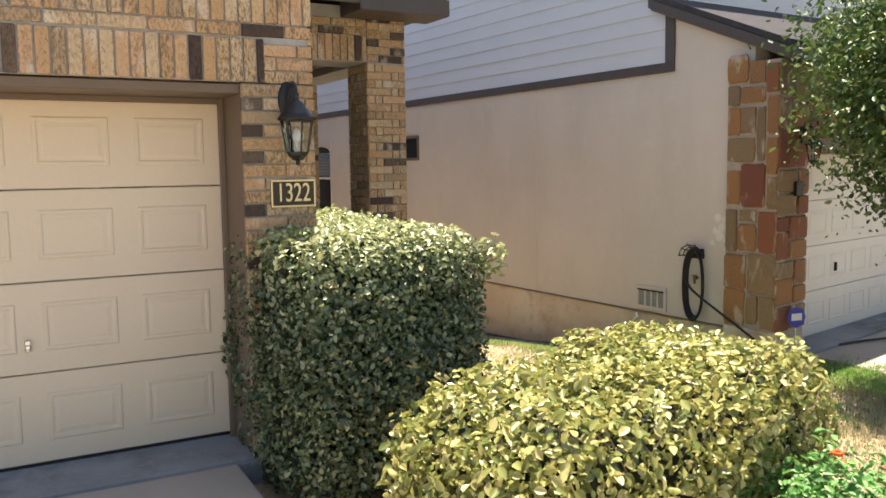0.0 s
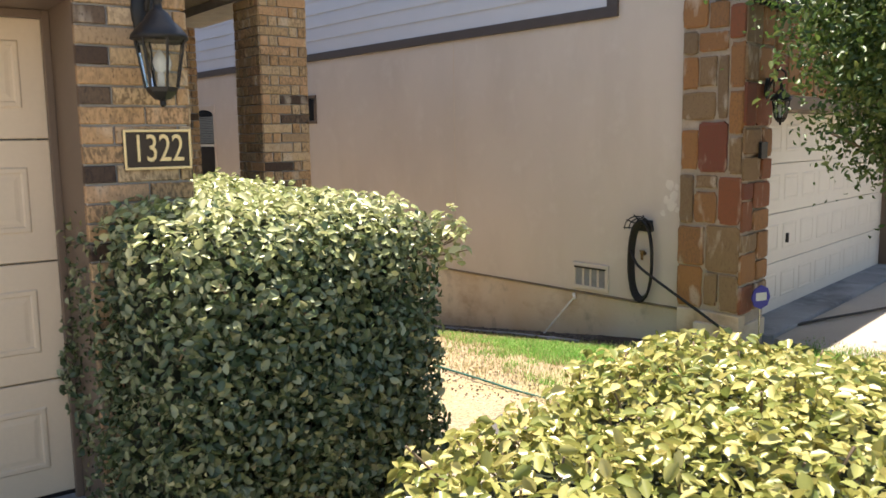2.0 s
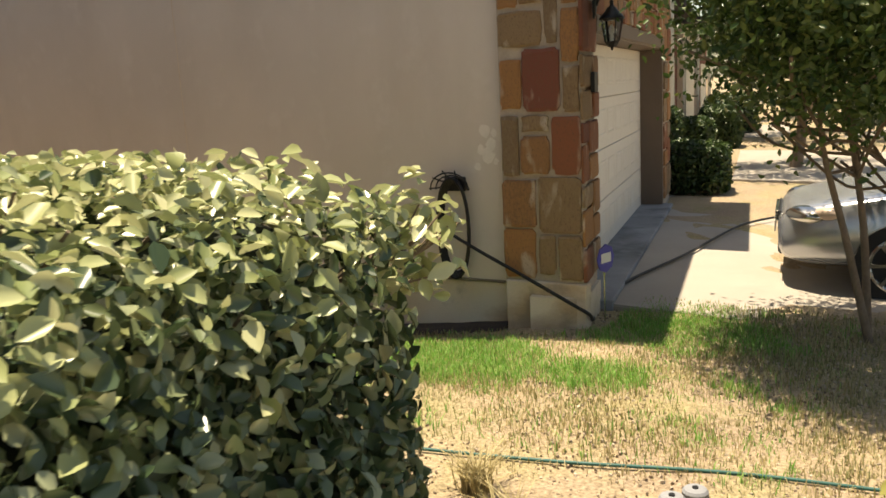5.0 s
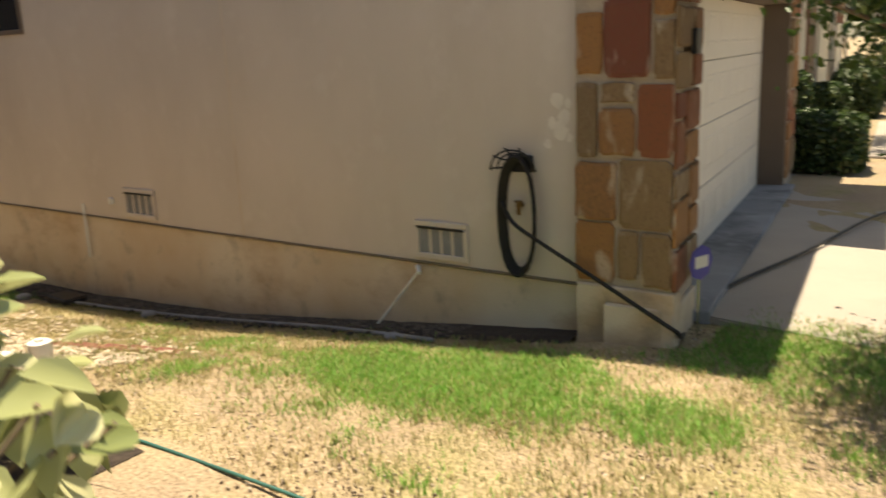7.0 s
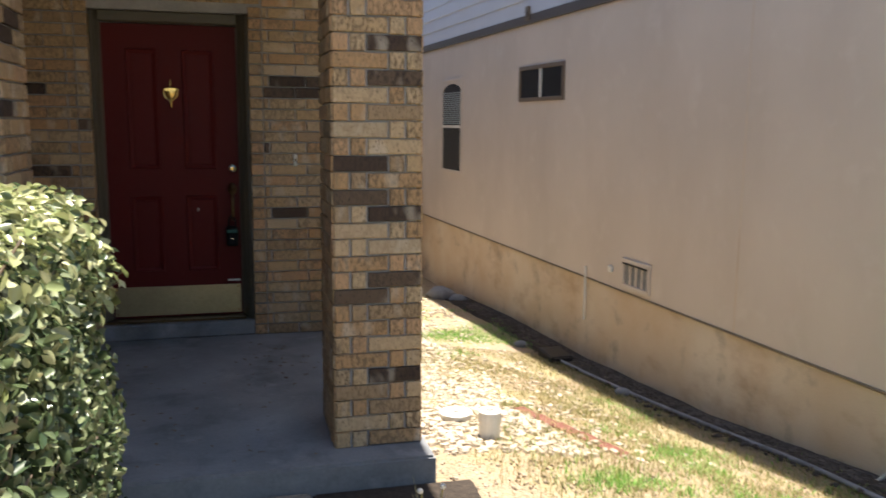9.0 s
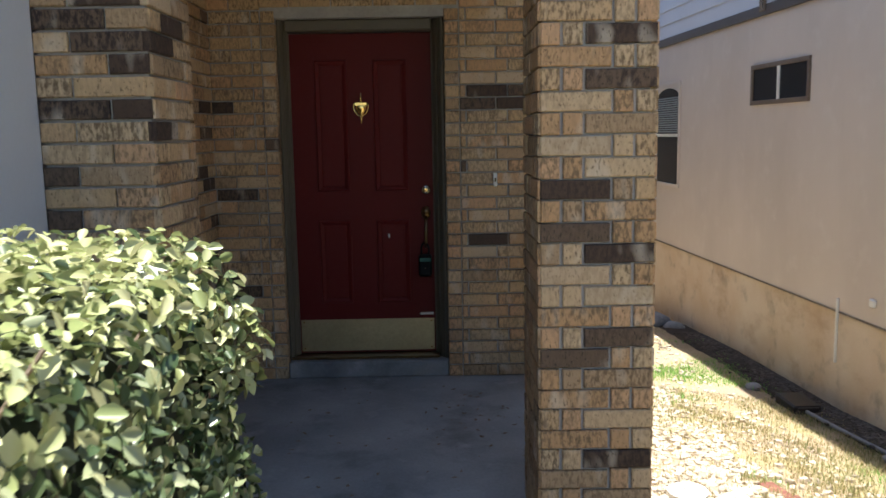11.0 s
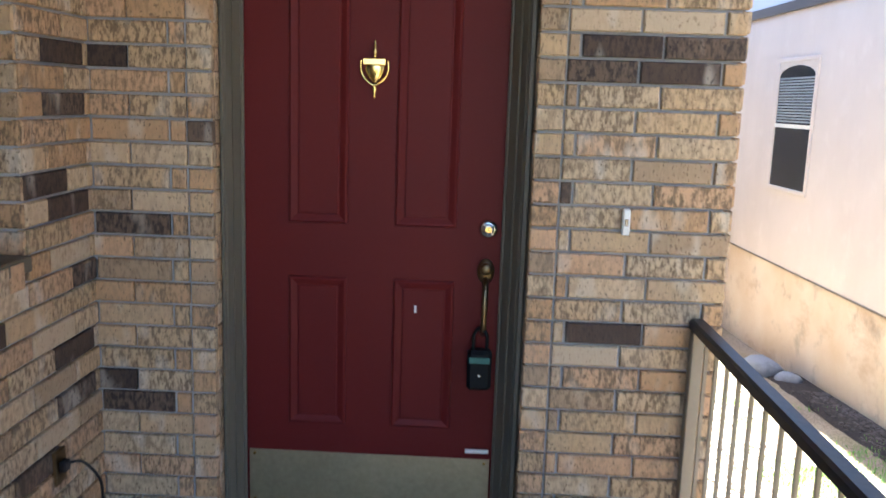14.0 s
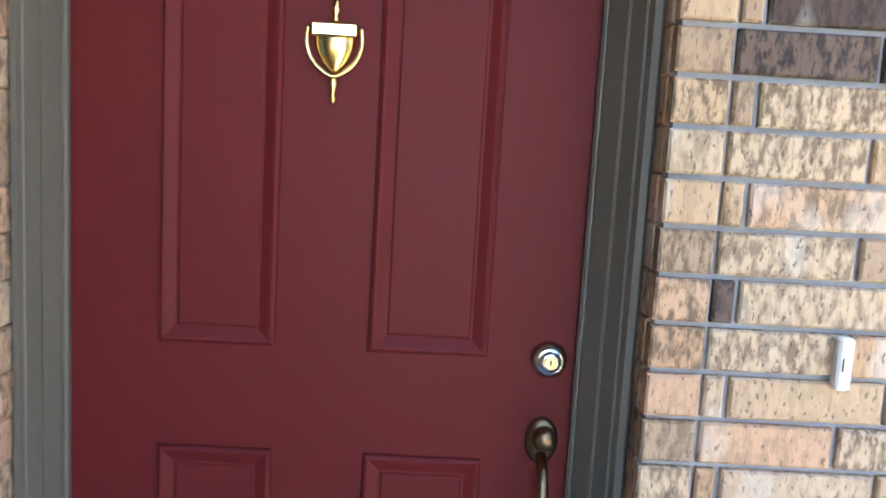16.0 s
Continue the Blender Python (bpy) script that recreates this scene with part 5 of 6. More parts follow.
def lantana(place, seed):
    rs = np.random.RandomState(seed)
    ob = thing("lantana_bush", "low green bush with small orange flower heads", "bush", place)
    d = rs.normal(0, 1, (9000, 3))
    d /= np.linalg.norm(d, axis=1)[:, None]
    d[:, 2] = np.abs(d[:, 2])
    p = d * [0.72, 0.42, 0.80] * rs.uniform(0.6, 1.02, 9000)[:, None]
    p += d * np.array([0.12 * noise.noise(Vector(v * 4)) for v in d])[:, None]
    d[:, 2] += 0.5
    f = new("foliage", leaves_mesh("foliage", p, d, 0.038, LEAFB, rs))
    f.parent = ob
    f["kind"] = "stuff"
    for k in range(6):
        c = d[k * 31] / np.linalg.norm(d[k * 31]) * [0.74, 0.44, 0.80]
        bm = bmesh.new()
        for j in range(9):
            a = j * math.tau / 8
            rr = 0.016 if j < 8 else 0
            bmesh.ops.create_icosphere(bm, subdivisions=1, radius=0.009, matrix=Matrix.Translation((c[0] + rr * math.cos(a), c[1] + rr * math.sin(a), c[2] + 0.03 + (0.006 if j == 8 else 0))))
        part("flower_head", bm, FLOWER, ob, "small orange flower head")
    bm = bmesh.new()
    for k in range(30):
        e = Vector(d[k * 7]) * 0.4
        tube(bm, [(0, 0, 0), (e.x, e.y, abs(e.z) * 0.7)], 0.004, 4)
    tw = part("stem", bm, BARK, ob)
    tw["kind"] = "stuff"


lantana((2.86, 0.60, -0.2), 21)


def crown_tree(name, label, place, trunks, height, crown, count, leaf, mat, seed, drift=(0, 0), lean=(0, 0)):
    rs = np.random.RandomState(seed)
    ob = thing(name, label, "tree", place)
    bm = bmesh.new()
    limbs = []
    for k in range(trunks):
        a = k * math.tau / trunks + rs.uniform(-0.3, 0.3)
        r0 = 0.03 if trunks > 1 else 0.12
        s = Vector((0.12 * math.cos(a), 0.12 * math.sin(a), -0.08)) if trunks > 1 else Vector((0, 0, -0.1))
        tilt = crown[0] * (0.35 if trunks > 1 else 0.05)
        e = Vector((tilt * math.cos(a), tilt * math.sin(a), height * rs.uniform(0.75, 1.0)))
        path = smooth_path([s, s.lerp(e, 0.35) + Vector(rs.normal(0, 0.06, 3)), s.lerp(e, 0.7) + Vector(rs.normal(0, 0.08, 3)), e], 5)
        for i in range(len(path) - 1):
            f0, f1 = 1 - i / len(path), 1 - (i + 1) / len(path)
            cyl(bm, path[i], path[i + 1], r0 * (0.25 + 0.75 * f0), r0 * (0.25 + 0.75 * f1), 8, False)
        for j in range(7):
            b0 = path[rs.randint(len(path) // 3, len(path))]
            aa = rs.uniform(0, math.tau)
            e2 = b0 + Vector((crown[0] * 0.55 * math.cos(aa), crown[0] * 0.55 * math.sin(aa), rs.uniform(0.25, 0.8)))
            tube(bm, smooth_path([b0, b0.lerp(e2, 0.5) + Vector(rs.normal(0, 0.07, 3)), e2], 4), 0.011, 5)
            limbs.append(e2)
    part("trunk", bm, BARK, ob, "smooth grey-brown stems", smooth=True)
    # clumps of leaves with gaps between them
    pts, nrm = [], []
    centre = np.array([drift[0], drift[1], crown[2]])
    n_cl = max(40, count // 95)
    for k in range(n_cl):
        d = rs.normal(0, 1, 3)
        d /= np.linalg.norm(d)
        c = centre + d * np.array([crown[0], crown[0], crown[1]]) * rs.uniform(0.45, 1.0) ** 0.6
        c[:2] += np.array(lean) * (c[2] - crown[2])
        if rs.uniform() < 0.2 and lean == (0, 0):
            c = np.array(limbs[rs.randint(len(limbs))])
        q = rs.normal(0, 1, (count // n_cl, 3)) * np.array([0.20, 0.20, 0.15]) * rs.uniform(0.7, 1.4)
        pts.append(c + q)
        nrm.append(d * 0.4 + np.array([0, 0, 0.6]) + 0 * q)
    f = new("crown", leaves_mesh("crown", np.concatenate(pts), np.concatenate(nrm), leaf, mat, rs, spread=0.8))
    f.parent = ob
    f["kind"] = "stuff"
    return ob


crown_tree("crape_myrtle", "many stemmed small tree with dark glossy leaves", (7.4, 2.25, -0.32), 5, 2.5, (1.4, 1.35, 2.7), 60000, 0.052, LEAFT, 31, (-0.1, -0.05), (-0.02, 0.02))


# ---- grass, gravel, mulch: what nobody could count ----
GRID = np.random.RandomState(5).uniform(-1, 1, (64, 64))


def field(x, y, scale, shift=0.0):
    """Smooth noise over the plan, for whole arrays of places, about -1 to 1."""
    out = 0.0
    for k, w in ((1.0, 0.65), (2.3, 0.35)):
        u, v = x * scale * k + shift * 7.3, y * scale * k + shift * 3.1
        i, j = np.floor(u).astype(int), np.floor(v).astype(int)
        a, b = u - i, v - j
        a, b = a * a * (3 - 2 * a), b * b * (3 - 2 * b)
        g = lambda p, q: GRID[p % 64, q % 64]
        out = out + w * ((g(i, j) * (1 - a) + g(i + 1, j) * a) * (1 - b) + (g(i, j + 1) * (1 - a) + g(i + 1, j + 1) * a) * b)
    return out


def blades(name, n, area, chance, mat, length, seed, label, flat=0.9, width=0.0026):
    """Single bent blades of grass, as dense as chance(x, y) says."""
    rs = np.random.RandomState(seed)
    x = rs.uniform(area[0], area[1], n)
    y = rs.uniform(area[2], area[3], n)
    foot = 7.0 - (y - 4.5) * 0.053
    free = ~((y > 4.0) & (x > foot - 0.12) | (y > 4.15) & (x > 6.75) | (x > 7.86))
    keep = free & (rs.uniform(0, 1, n) < chance(x, y))
    x, y = x[keep], y[keep]
    n = len(x)
    z = gz(x, y)
    L = length * rs.uniform(0.45, 1.3, n)
    a = rs.uniform(0, math.tau, n)
    lean = rs.uniform(0.15, 1.0, n) * flat * L
    up = np.sqrt(np.maximum(L * L - lean * lean, (0.25 * L) ** 2))
    dx, dy = np.cos(a), np.sin(a)
    w = width * rs.uniform(0.7, 1.3, n)
    rows_ = [(x - dy * w, y + dx * w, z - 0.008), (x + dy * w, y - dx * w, z - 0.008), (x + dx * lean * 0.45 + dy * w * 0.8, y + dy * lean * 0.45 - dx * w * 0.8, z + up * 0.65), (x + dx * lean * 0.45 - dy * w * 0.8, y + dy * lean * 0.45 + dx * w * 0.8, z + up * 0.65), (x + dx * lean, y + dy * lean, z + up)]
    v = np.stack([np.stack(r, 1) for r in rows_], 1).reshape(-1, 3)
    k = np.arange(n)[:, None] * 5
    quads, tips = k + [0, 1, 2, 3], k + [3, 2, 4]
    me = bpy.data.meshes.new(name)
    me.vertices.add(len(v))
    me.vertices.foreach_set("co", v.ravel())
    loops = np.concatenate([quads.ravel(), tips.ravel()]).astype(np.int32)
    me.loops.add(len(loops))
    me.loops.foreach_set("vertex_index", loops)
    me.polygons.add(2 * n)
    me.polygons.foreach_set("loop_start", np.concatenate([np.arange(0, 4 * n, 4), 4 * n + np.arange(0, 3 * n, 3)]).astype(np.int32))
    me.update(calc_edges=True)
    me.materials.append(mat)
    return tagged(new(name, me), label, "grass", kind="stuff")


def lawn(x, y):
    main = 1.2 - ((x - 5.9) / 0.78) ** 2 - ((y - 4.95) / 1.15) ** 2
    spot = 1.1 - ((x - 5.9) / 0.5) ** 2 - ((y - 3.6) / 0.42) ** 2
    corner = 1.0 - ((x - 7.15) / 0.8) ** 2 - ((y - 3.5) / 0.75) ** 2
    strip = np.where(y > 6.4, 0.30 - ((x - 5.8) / 0.8) ** 2, 0.0)
    return np.maximum.reduce([main, spot, corner, strip, 0 * x])


def green_chance(x, y):
    return np.clip(0.85 * lawn(x, y) + 0.55 * field(x, y, 1.6, 3) + 0.45 * field(x, y, 5.5, 7) - 0.04, 0.02, 0.97)


def dry_chance(x, y):
    return np.clip(0.45 + 0.5 * field(x, y, 1.9, 9) + 0.35 * field(x, y, 6.0, 2) - 0.55 * np.clip(4.75 - x, 0, 1), 0.0, 0.9)


def olive_chance(x, y):
    return np.clip(0.30 * lawn(x, y) + 0.22 + 0.6 * field(x, y, 1.3, 11) + 0.3 * field(x, y, 7.0, 4) - 0.5 * np.clip(5.0 - x, 0, 1), 0.0, 0.8)


OLIVE = leaf_material("half_dry_blades", (0.14, 0.17, 0.05), (0.27, 0.26, 0.10), (0.42, 0.37, 0.18), 0.65)
blades("lawn_grass", 165000, (4.6, 7.9, 2.4, 7.0), green_chance, GRASS, 0.050, 41, "short bright green lawn patch by the wall")
blades("dry_grass", 150000, (4.3, 8.6, 0.5, 10.5), dry_chance, DRYGRASS, 0.040, 42, "thin straw coloured dry grass", 1.0)
blades("half_dry_grass", 120000, (4.5, 8.2, 1.5, 10.5), olive_chance, OLIVE, 0.042, 44, "thin half dry olive grass among straw", 0.95)


def side_green(x, y):
    return np.clip(1.6 * field(x, y, 1.4, 15) - 0.15, 0, 0.9)


blades("side_yard_grass", 40000, (5.0, 6.4, 6.9, 13.0), side_green, GRASS, 0.045, 43, "patchy green grass in the side yard")


def scatter_stones(name, n, area, size, mat, seed, label, category, lift=0.004):
    rs = np.random.RandomState(seed)
    v, f = [], []
    for _ in range(n):
        x, y = area(rs)
        z = float(gz(x, y)) + lift
        s = size * rs.uniform(0.4, 1.5)
        a = rs.uniform(0, math.tau)
        c, sn = math.cos(a), math.sin(a)
        i = len(v)
        top = []
        for k in range(5):
            b = k * math.tau / 5 + rs.uniform(-0.3, 0.3)
            px, py = s * math.cos(b) * 1.25, s * math.sin(b) * 0.8
            v.append((x + c * px - sn * py, y + sn * px + c * py, z - 0.006))
        for k in range(5):
            b = k * math.tau / 5
            px, py = s * 0.75 * math.cos(b) * 1.2, s * 0.7 * math.sin(b) * 0.8
            v.append((x + c * px - sn * py, y + sn * px + c * py, z + s * rs.uniform(0.25, 0.55)))
        for k in range(5):
            j = (k + 1) % 5
            f.append((i + k, i + j, i + 5 + j, i + 5 + k))
        f.append(tuple(range(i + 5, i + 10)))
    me = bpy.data.meshes.new(name)
    me.from_pydata(v, [], f)
    me.materials.append(mat)
    return tagged(new(name, me), label, category, kind="stuff")


def gravel_area(rs):
    while True:
        y = rs.uniform(6.5, 14.0)
        x = rs.uniform(4.05, 5.9)
        if x < 5.0 + 0.35 * noise.noise(Vector((x * 2, y * 2, 8))) + (y - 6.5) * 0.05 or rs.uniform() < 0.15:
            return x, y


scatter_stones("gravel", 7500, gravel_area, 0.024, GRAVEL, 51, "pale crushed stone strip beside the porch", "gravel")


def chip_area(rs):
    return rs.uniform(4.0, 7.6), rs.uniform(-0.5, 6.4)


scatter_stones("wood_chips", 3800, chip_area, 0.0075, GRAVEL, 52, "scattered pale chips on bare soil", "chips")


scatter_stones("leaf_litter", 6500, chip_area, 0.006, BARK, 54, "scattered dry brown leaf crumbs on soil", "litter")


def porch_crumbs(n, seed):
    """Dry leaf crumbs and soil blown onto the porch slab."""
    rs = np.random.RandomState(seed)
    v, f = [], []
    for k in range(n):
        x, y = (rs.uniform(2.35, 3.7), rs.uniform(6.2, 8.3)) if k % 3 else (rs.normal(3.45, 0.12), rs.normal(7.75, 0.25))
        if x > 3.6 and y < 6.75 or x > 3.8:
            continue
        s, a = rs.uniform(0.004, 0.016), rs.uniform(0, math.tau)
        i = len(v)
        for b, r in ((0, 1.6), (1.4, 0.6), (2.6, 1.1), (4.2, 0.7)):
            v.append((x + s * r * math.cos(a + b), y + s * r * math.sin(a + b), 0.002 + rs.uniform(0, 0.006)))
        v.append((x, y, 0.004 + s * 0.4))
        f += [(i, i + 1, i + 4), (i + 1, i + 2, i + 4), (i + 2, i + 3, i + 4), (i + 3, i, i + 4)]
    me = bpy.data.meshes.new("porch_litter")
    me.from_pydata(v, [], f)
    me.materials.append(BARK)
    tagged(new("porch_litter", me), "dry brown leaf crumbs on the porch slab", "litter", kind="stuff")


porch_crumbs(110, 55)


def wall_foot_area(rs):
    y = rs.uniform(5.6, 13.5)
    return 7.0 - (y - 4.5) * 0.053 - abs(rs.normal(0.02, 0.13)) - 0.02, y


# stone colour is darkened for the shade along the wall as well
scatter_stones("wall_foot_stones", 3200, wall_foot_area, 0.020, DAMP_SHADED, 53, "damp stones along the wall foot, darkened with the wall's shade", "stones", 0.028)

# damp soil from wall foot to edging, the wall's shadow band in its colour
BED_Y = np.arange(4.74, 14.2, 0.15)
bm = bmesh.new()
last = None
for y in BED_Y:
    wall = 7.0 - (y - 4.5) * 0.053 + 0.01
    edge = float(np.interp(y, [4.7, 5.6, 6.7, 7.5, 8.6, 9.6, 10.6, 14.2], [6.80, 6.66, 6.60, 6.58, 6.49, 6.37, 6.29, 6.10])) + 0.03 * noise.noise(Vector((y * 3, 0, 0)))
    row = [bm.verts.new((x, y, float(gz(x, y)) + 0.030 + 0.012 * noise.noise(Vector((x * 9, y * 9, 1))) - (0.03 if k == 0 else 0))) for k, x in enumerate(np.linspace(edge, wall, 6))]
    if last:
        for k in range(5):
            bm.faces.new((last[k], last[k + 1], row[k + 1], row[k]))
    last = row
tagged(part("wall_foot_bed", bm, SHADED_SOIL, smooth=True), "damp soil bed along the wall foot, darkened with the wall's shade", "bed", kind="structure")

# ---- small yard things ----
edging = thing("landscape_edging", "low grey edging strip along the wall foot", "edging")
line = [(6.52, 5.6), (6.62, 6.7), (6.60, 7.5), (6.50, 8.6), (6.38, 9.6), (6.30, 10.6)]
bm = bmesh.new()
tube(bm, smooth_path([(x, y, float(gz(x, y)) + 0.03) for x, y in line], 8), 0.017, 8)
part("strip", bm, CONC, edging, smooth=True)
drain = thing("drain_block", "black downspout block at the wall foot", "drain block", (6.36, 10.3, float(gz(6.36, 10.3))))
part("body", boxes((-0.12, 0.12, -0.2, 0.2, -0.02, 0.09), bevel=0.015), BLACK, drain)
part("mouth", boxes((-0.09, 0.09, -0.22, -0.19, 0.02, 0.08), bevel=0.006), RUBBER, drain)
for k in range(5):
    y = 7.62 - k * 0.225
    x = 5.06 + k * 0.052
    b = tagged(part("edging_brick", boxes((-0.045, 0.045, -0.1, 0.1, -0.03, 0.025), bevel=0.006), REDBRICKFAR), "dull red paver set flush in gravel", "paver", "row of red pavers")
    b.matrix_basis = pose(x, y, float(gz(x, y)) - 0.008, 0, 0, 13 + k)
for x, y, r, h in ((4.46, 7.23, 0.10, 0.055), (4.54, 6.80, 0.065, 0.16)):
    c = thing("cleanout_cap", "white plastic sewer cleanout cap in gravel", "cleanout", (x, y, float(gz(x, y))), group="white cleanout caps")
    bm = bmesh.new()
    lathe(bm, [(r * 0.92, -0.05), (r * 0.92, h * 0.6), (r, h * 0.62), (r, h), (r * 0.9, h + 0.006)], (0, 0, 0), 20)
    part("collar", bm, WHITE, c, smooth=False)
    part("nut", boxes((-0.02, 0.02, -0.02, 0.02, h, h + 0.022), bevel=0.003), WHITE, c)
gh = thing("green_hose", "thin teal garden hose lying on soil", "hose")
bm = bmesh.new()
tube(bm, smooth_path([(x, y, float(gz(x, y)) + 0.014) for x, y in ((4.2, 5.5), (4.25, 5.06), (4.31, 4.4), (4.33, 4.06), (4.40, 3.71), (4.53, 3.23), (4.75, 2.6), (4.9, 1.9))], 8), 0.008, 8)
part("run", bm, GREENHOSE, gh, smooth=True)
for x, y in ((4.40, 2.76), (4.50, 2.70)):
    c = thing("sprinkler_cap", "round dark sprinkler cap in soil", "cap", (x, y, float(gz(x, y))), group="sprinkler caps")
    bm = bmesh.new()
    lathe(bm, [(0.05, -0.02), (0.05, 0.02), (0.042, 0.03), (0.012, 0.033)], (0, 0, 0), 18)
    part("lid", bm, CONC, c)
    bm = bmesh.new()
    lathe(bm, [(0.012, 0.030), (0.012, 0.038)], (0, 0, 0), 10)
    part("button", bm, BLACK, c)
for x, y, s in ((6.14, 14.2, 0.2), (6.3, 13.9, 0.13), (6.55, 6.0, 0.06), (6.42, 8.9, 0.07), (6.2, 10.9, 0.08)):
    bm = bmesh.new()
    bmesh.ops.create_icosphere(bm, subdivisions=2, radius=s)
    for v in bm.verts:
        v.co *= 1 + 0.3 * noise.noise(v.co * 6 + Vector((x, y, 0)))
        v.co.z *= 0.6
    r = tagged(part("rock", bm, CONC, smooth=True), "rough grey stone at the wall foot", "rock", "loose rocks")
    r.matrix_basis = pose(x, y, float(gz(x, y)) + s * 0.25)


slab_edge = [((0.15 + 0.035 * math.sin(k * 2.3)) * math.cos(k * math.tau / 11) * 1.25, (0.13 + 0.03 * math.cos(k * 1.7)) * math.sin(k * math.tau / 11)) for k in range(11)]
bm = bmesh.new()
low = [bm.verts.new((x, y, -0.03)) for x, y in slab_edge]
top = [bm.verts.new((x * 0.97, y * 0.97, 0.014)) for x, y in slab_edge]
bm.faces.new(low[::-1])
bm.faces.new(top)
for k in range(11):
    bm.faces.new((low[k], low[(k + 1) % 11], top[(k + 1) % 11], top[k]))
flag = tagged(part("stepping_stone", bm, SLATE), "flat grey stepping stone set in bare soil", "stepping stone")
flag.matrix_basis = pose(3.84, 3.62, float(gz(3.84, 3.62)), 0, 0, 35)


def tuft(name, label, place, n, length, mat, seed, lean=0.5):
    rs = np.random.RandomState(seed)
    v, f = [], []
    for _ in range(n):
        a, L = rs.uniform(0, math.tau), length * rs.uniform(0.5, 1.1)
        dx, dy = math.cos(a), math.sin(a)
        o = rs.normal(0, 0.03, 2)
        le = lean * L * rs.uniform(0.2, 1.3)
        i = len(v)
        w = 0.003
        for t, ww in ((0, w), (0.5, w), (1, 0.0006)):
            bx, by = o[0] + dx * le * t * t, o[1] + dy * le * t * t
            z = L * t * (1 - 0.25 * t) - 0.01
            v += [(bx - dy * ww, by + dx * ww, z), (bx + dy * ww, by - dx * ww, z)]
        f += [(i, i + 1, i + 3, i + 2), (i + 2, i + 3, i + 5, i + 4)]
    me = bpy.data.meshes.new(name)
    me.from_pydata(v, [], f)
    me.materials.append(mat)
    ob = tagged(new(name, me), label, "grass tuft", kind="stuff")
    ob.matrix_basis = pose(*place)


tuft("dry_tuft", "straw coloured dry grass tuft on bare soil", (4.15, 3.46, float(gz(4.15, 3.46))), 160, 0.26, DRYGRASS, 61, 0.8)
tuft("dry_tuft", "straw coloured dry grass tuft by the walk", (3.98, 3.22, float(gz(3.98, 3.22))), 80, 0.2, DRYGRASS, 62, 0.9)
tuft("weed_tuft", "pale green weed tuft beside the walk", (3.86, 5.30, -0.10), 60, 0.28, DRYGRASS, 63, 0.9)
weed = thing("seed_weed", "thin weed with pale seed heads beside the walk", "weed", (3.86, 5.3, -0.10))
for k, (dx, dy, h) in enumerate(((-0.06, 0.0, 0.30), (0.03, 0.02, 0.30), (0.0, -0.05, 0.22))):
    bm = bmesh.new()
    tube(bm, smooth_path([(0, 0, 0), (dx * 0.4, dy * 0.4, h * 0.5), (dx, dy, h)], 5), 0.0022, 5)
    st = part("stem", bm, LEAF2, weed)
    bm = bmesh.new()
    bmesh.ops.create_icosphere(bm, subdivisions=2, radius=0.011, matrix=Matrix.Translation((dx, dy, h)))
    part("seed_head", bm, WHITE, st)

# wooden fence at the end of the side yard
fence = thing("side_fence", "weathered tan board fence and gate across the side yard", "fence")
for k in range(16):
    x = 3.98 + k * 0.148
    bm = boxes((x, x + 0.142, 16.6, 16.62, -1.35, 0.42 + 0.012 * math.sin(k * 3)), bevel=0.003)
    part("board", bm, OLDWOOD, fence)
part("rail", boxes((3.95, 6.36, 16.63, 16.67, -0.2, -0.1)), OLDWOOD, fence)
latch = part("latch", boxes((5.98, 6.06, 16.585, 16.598, -0.03, 0.0), (6.01, 6.03, 16.57, 16.585, -0.07, 0.04), bevel=0.003), BLACK, fence, "black gate latch")


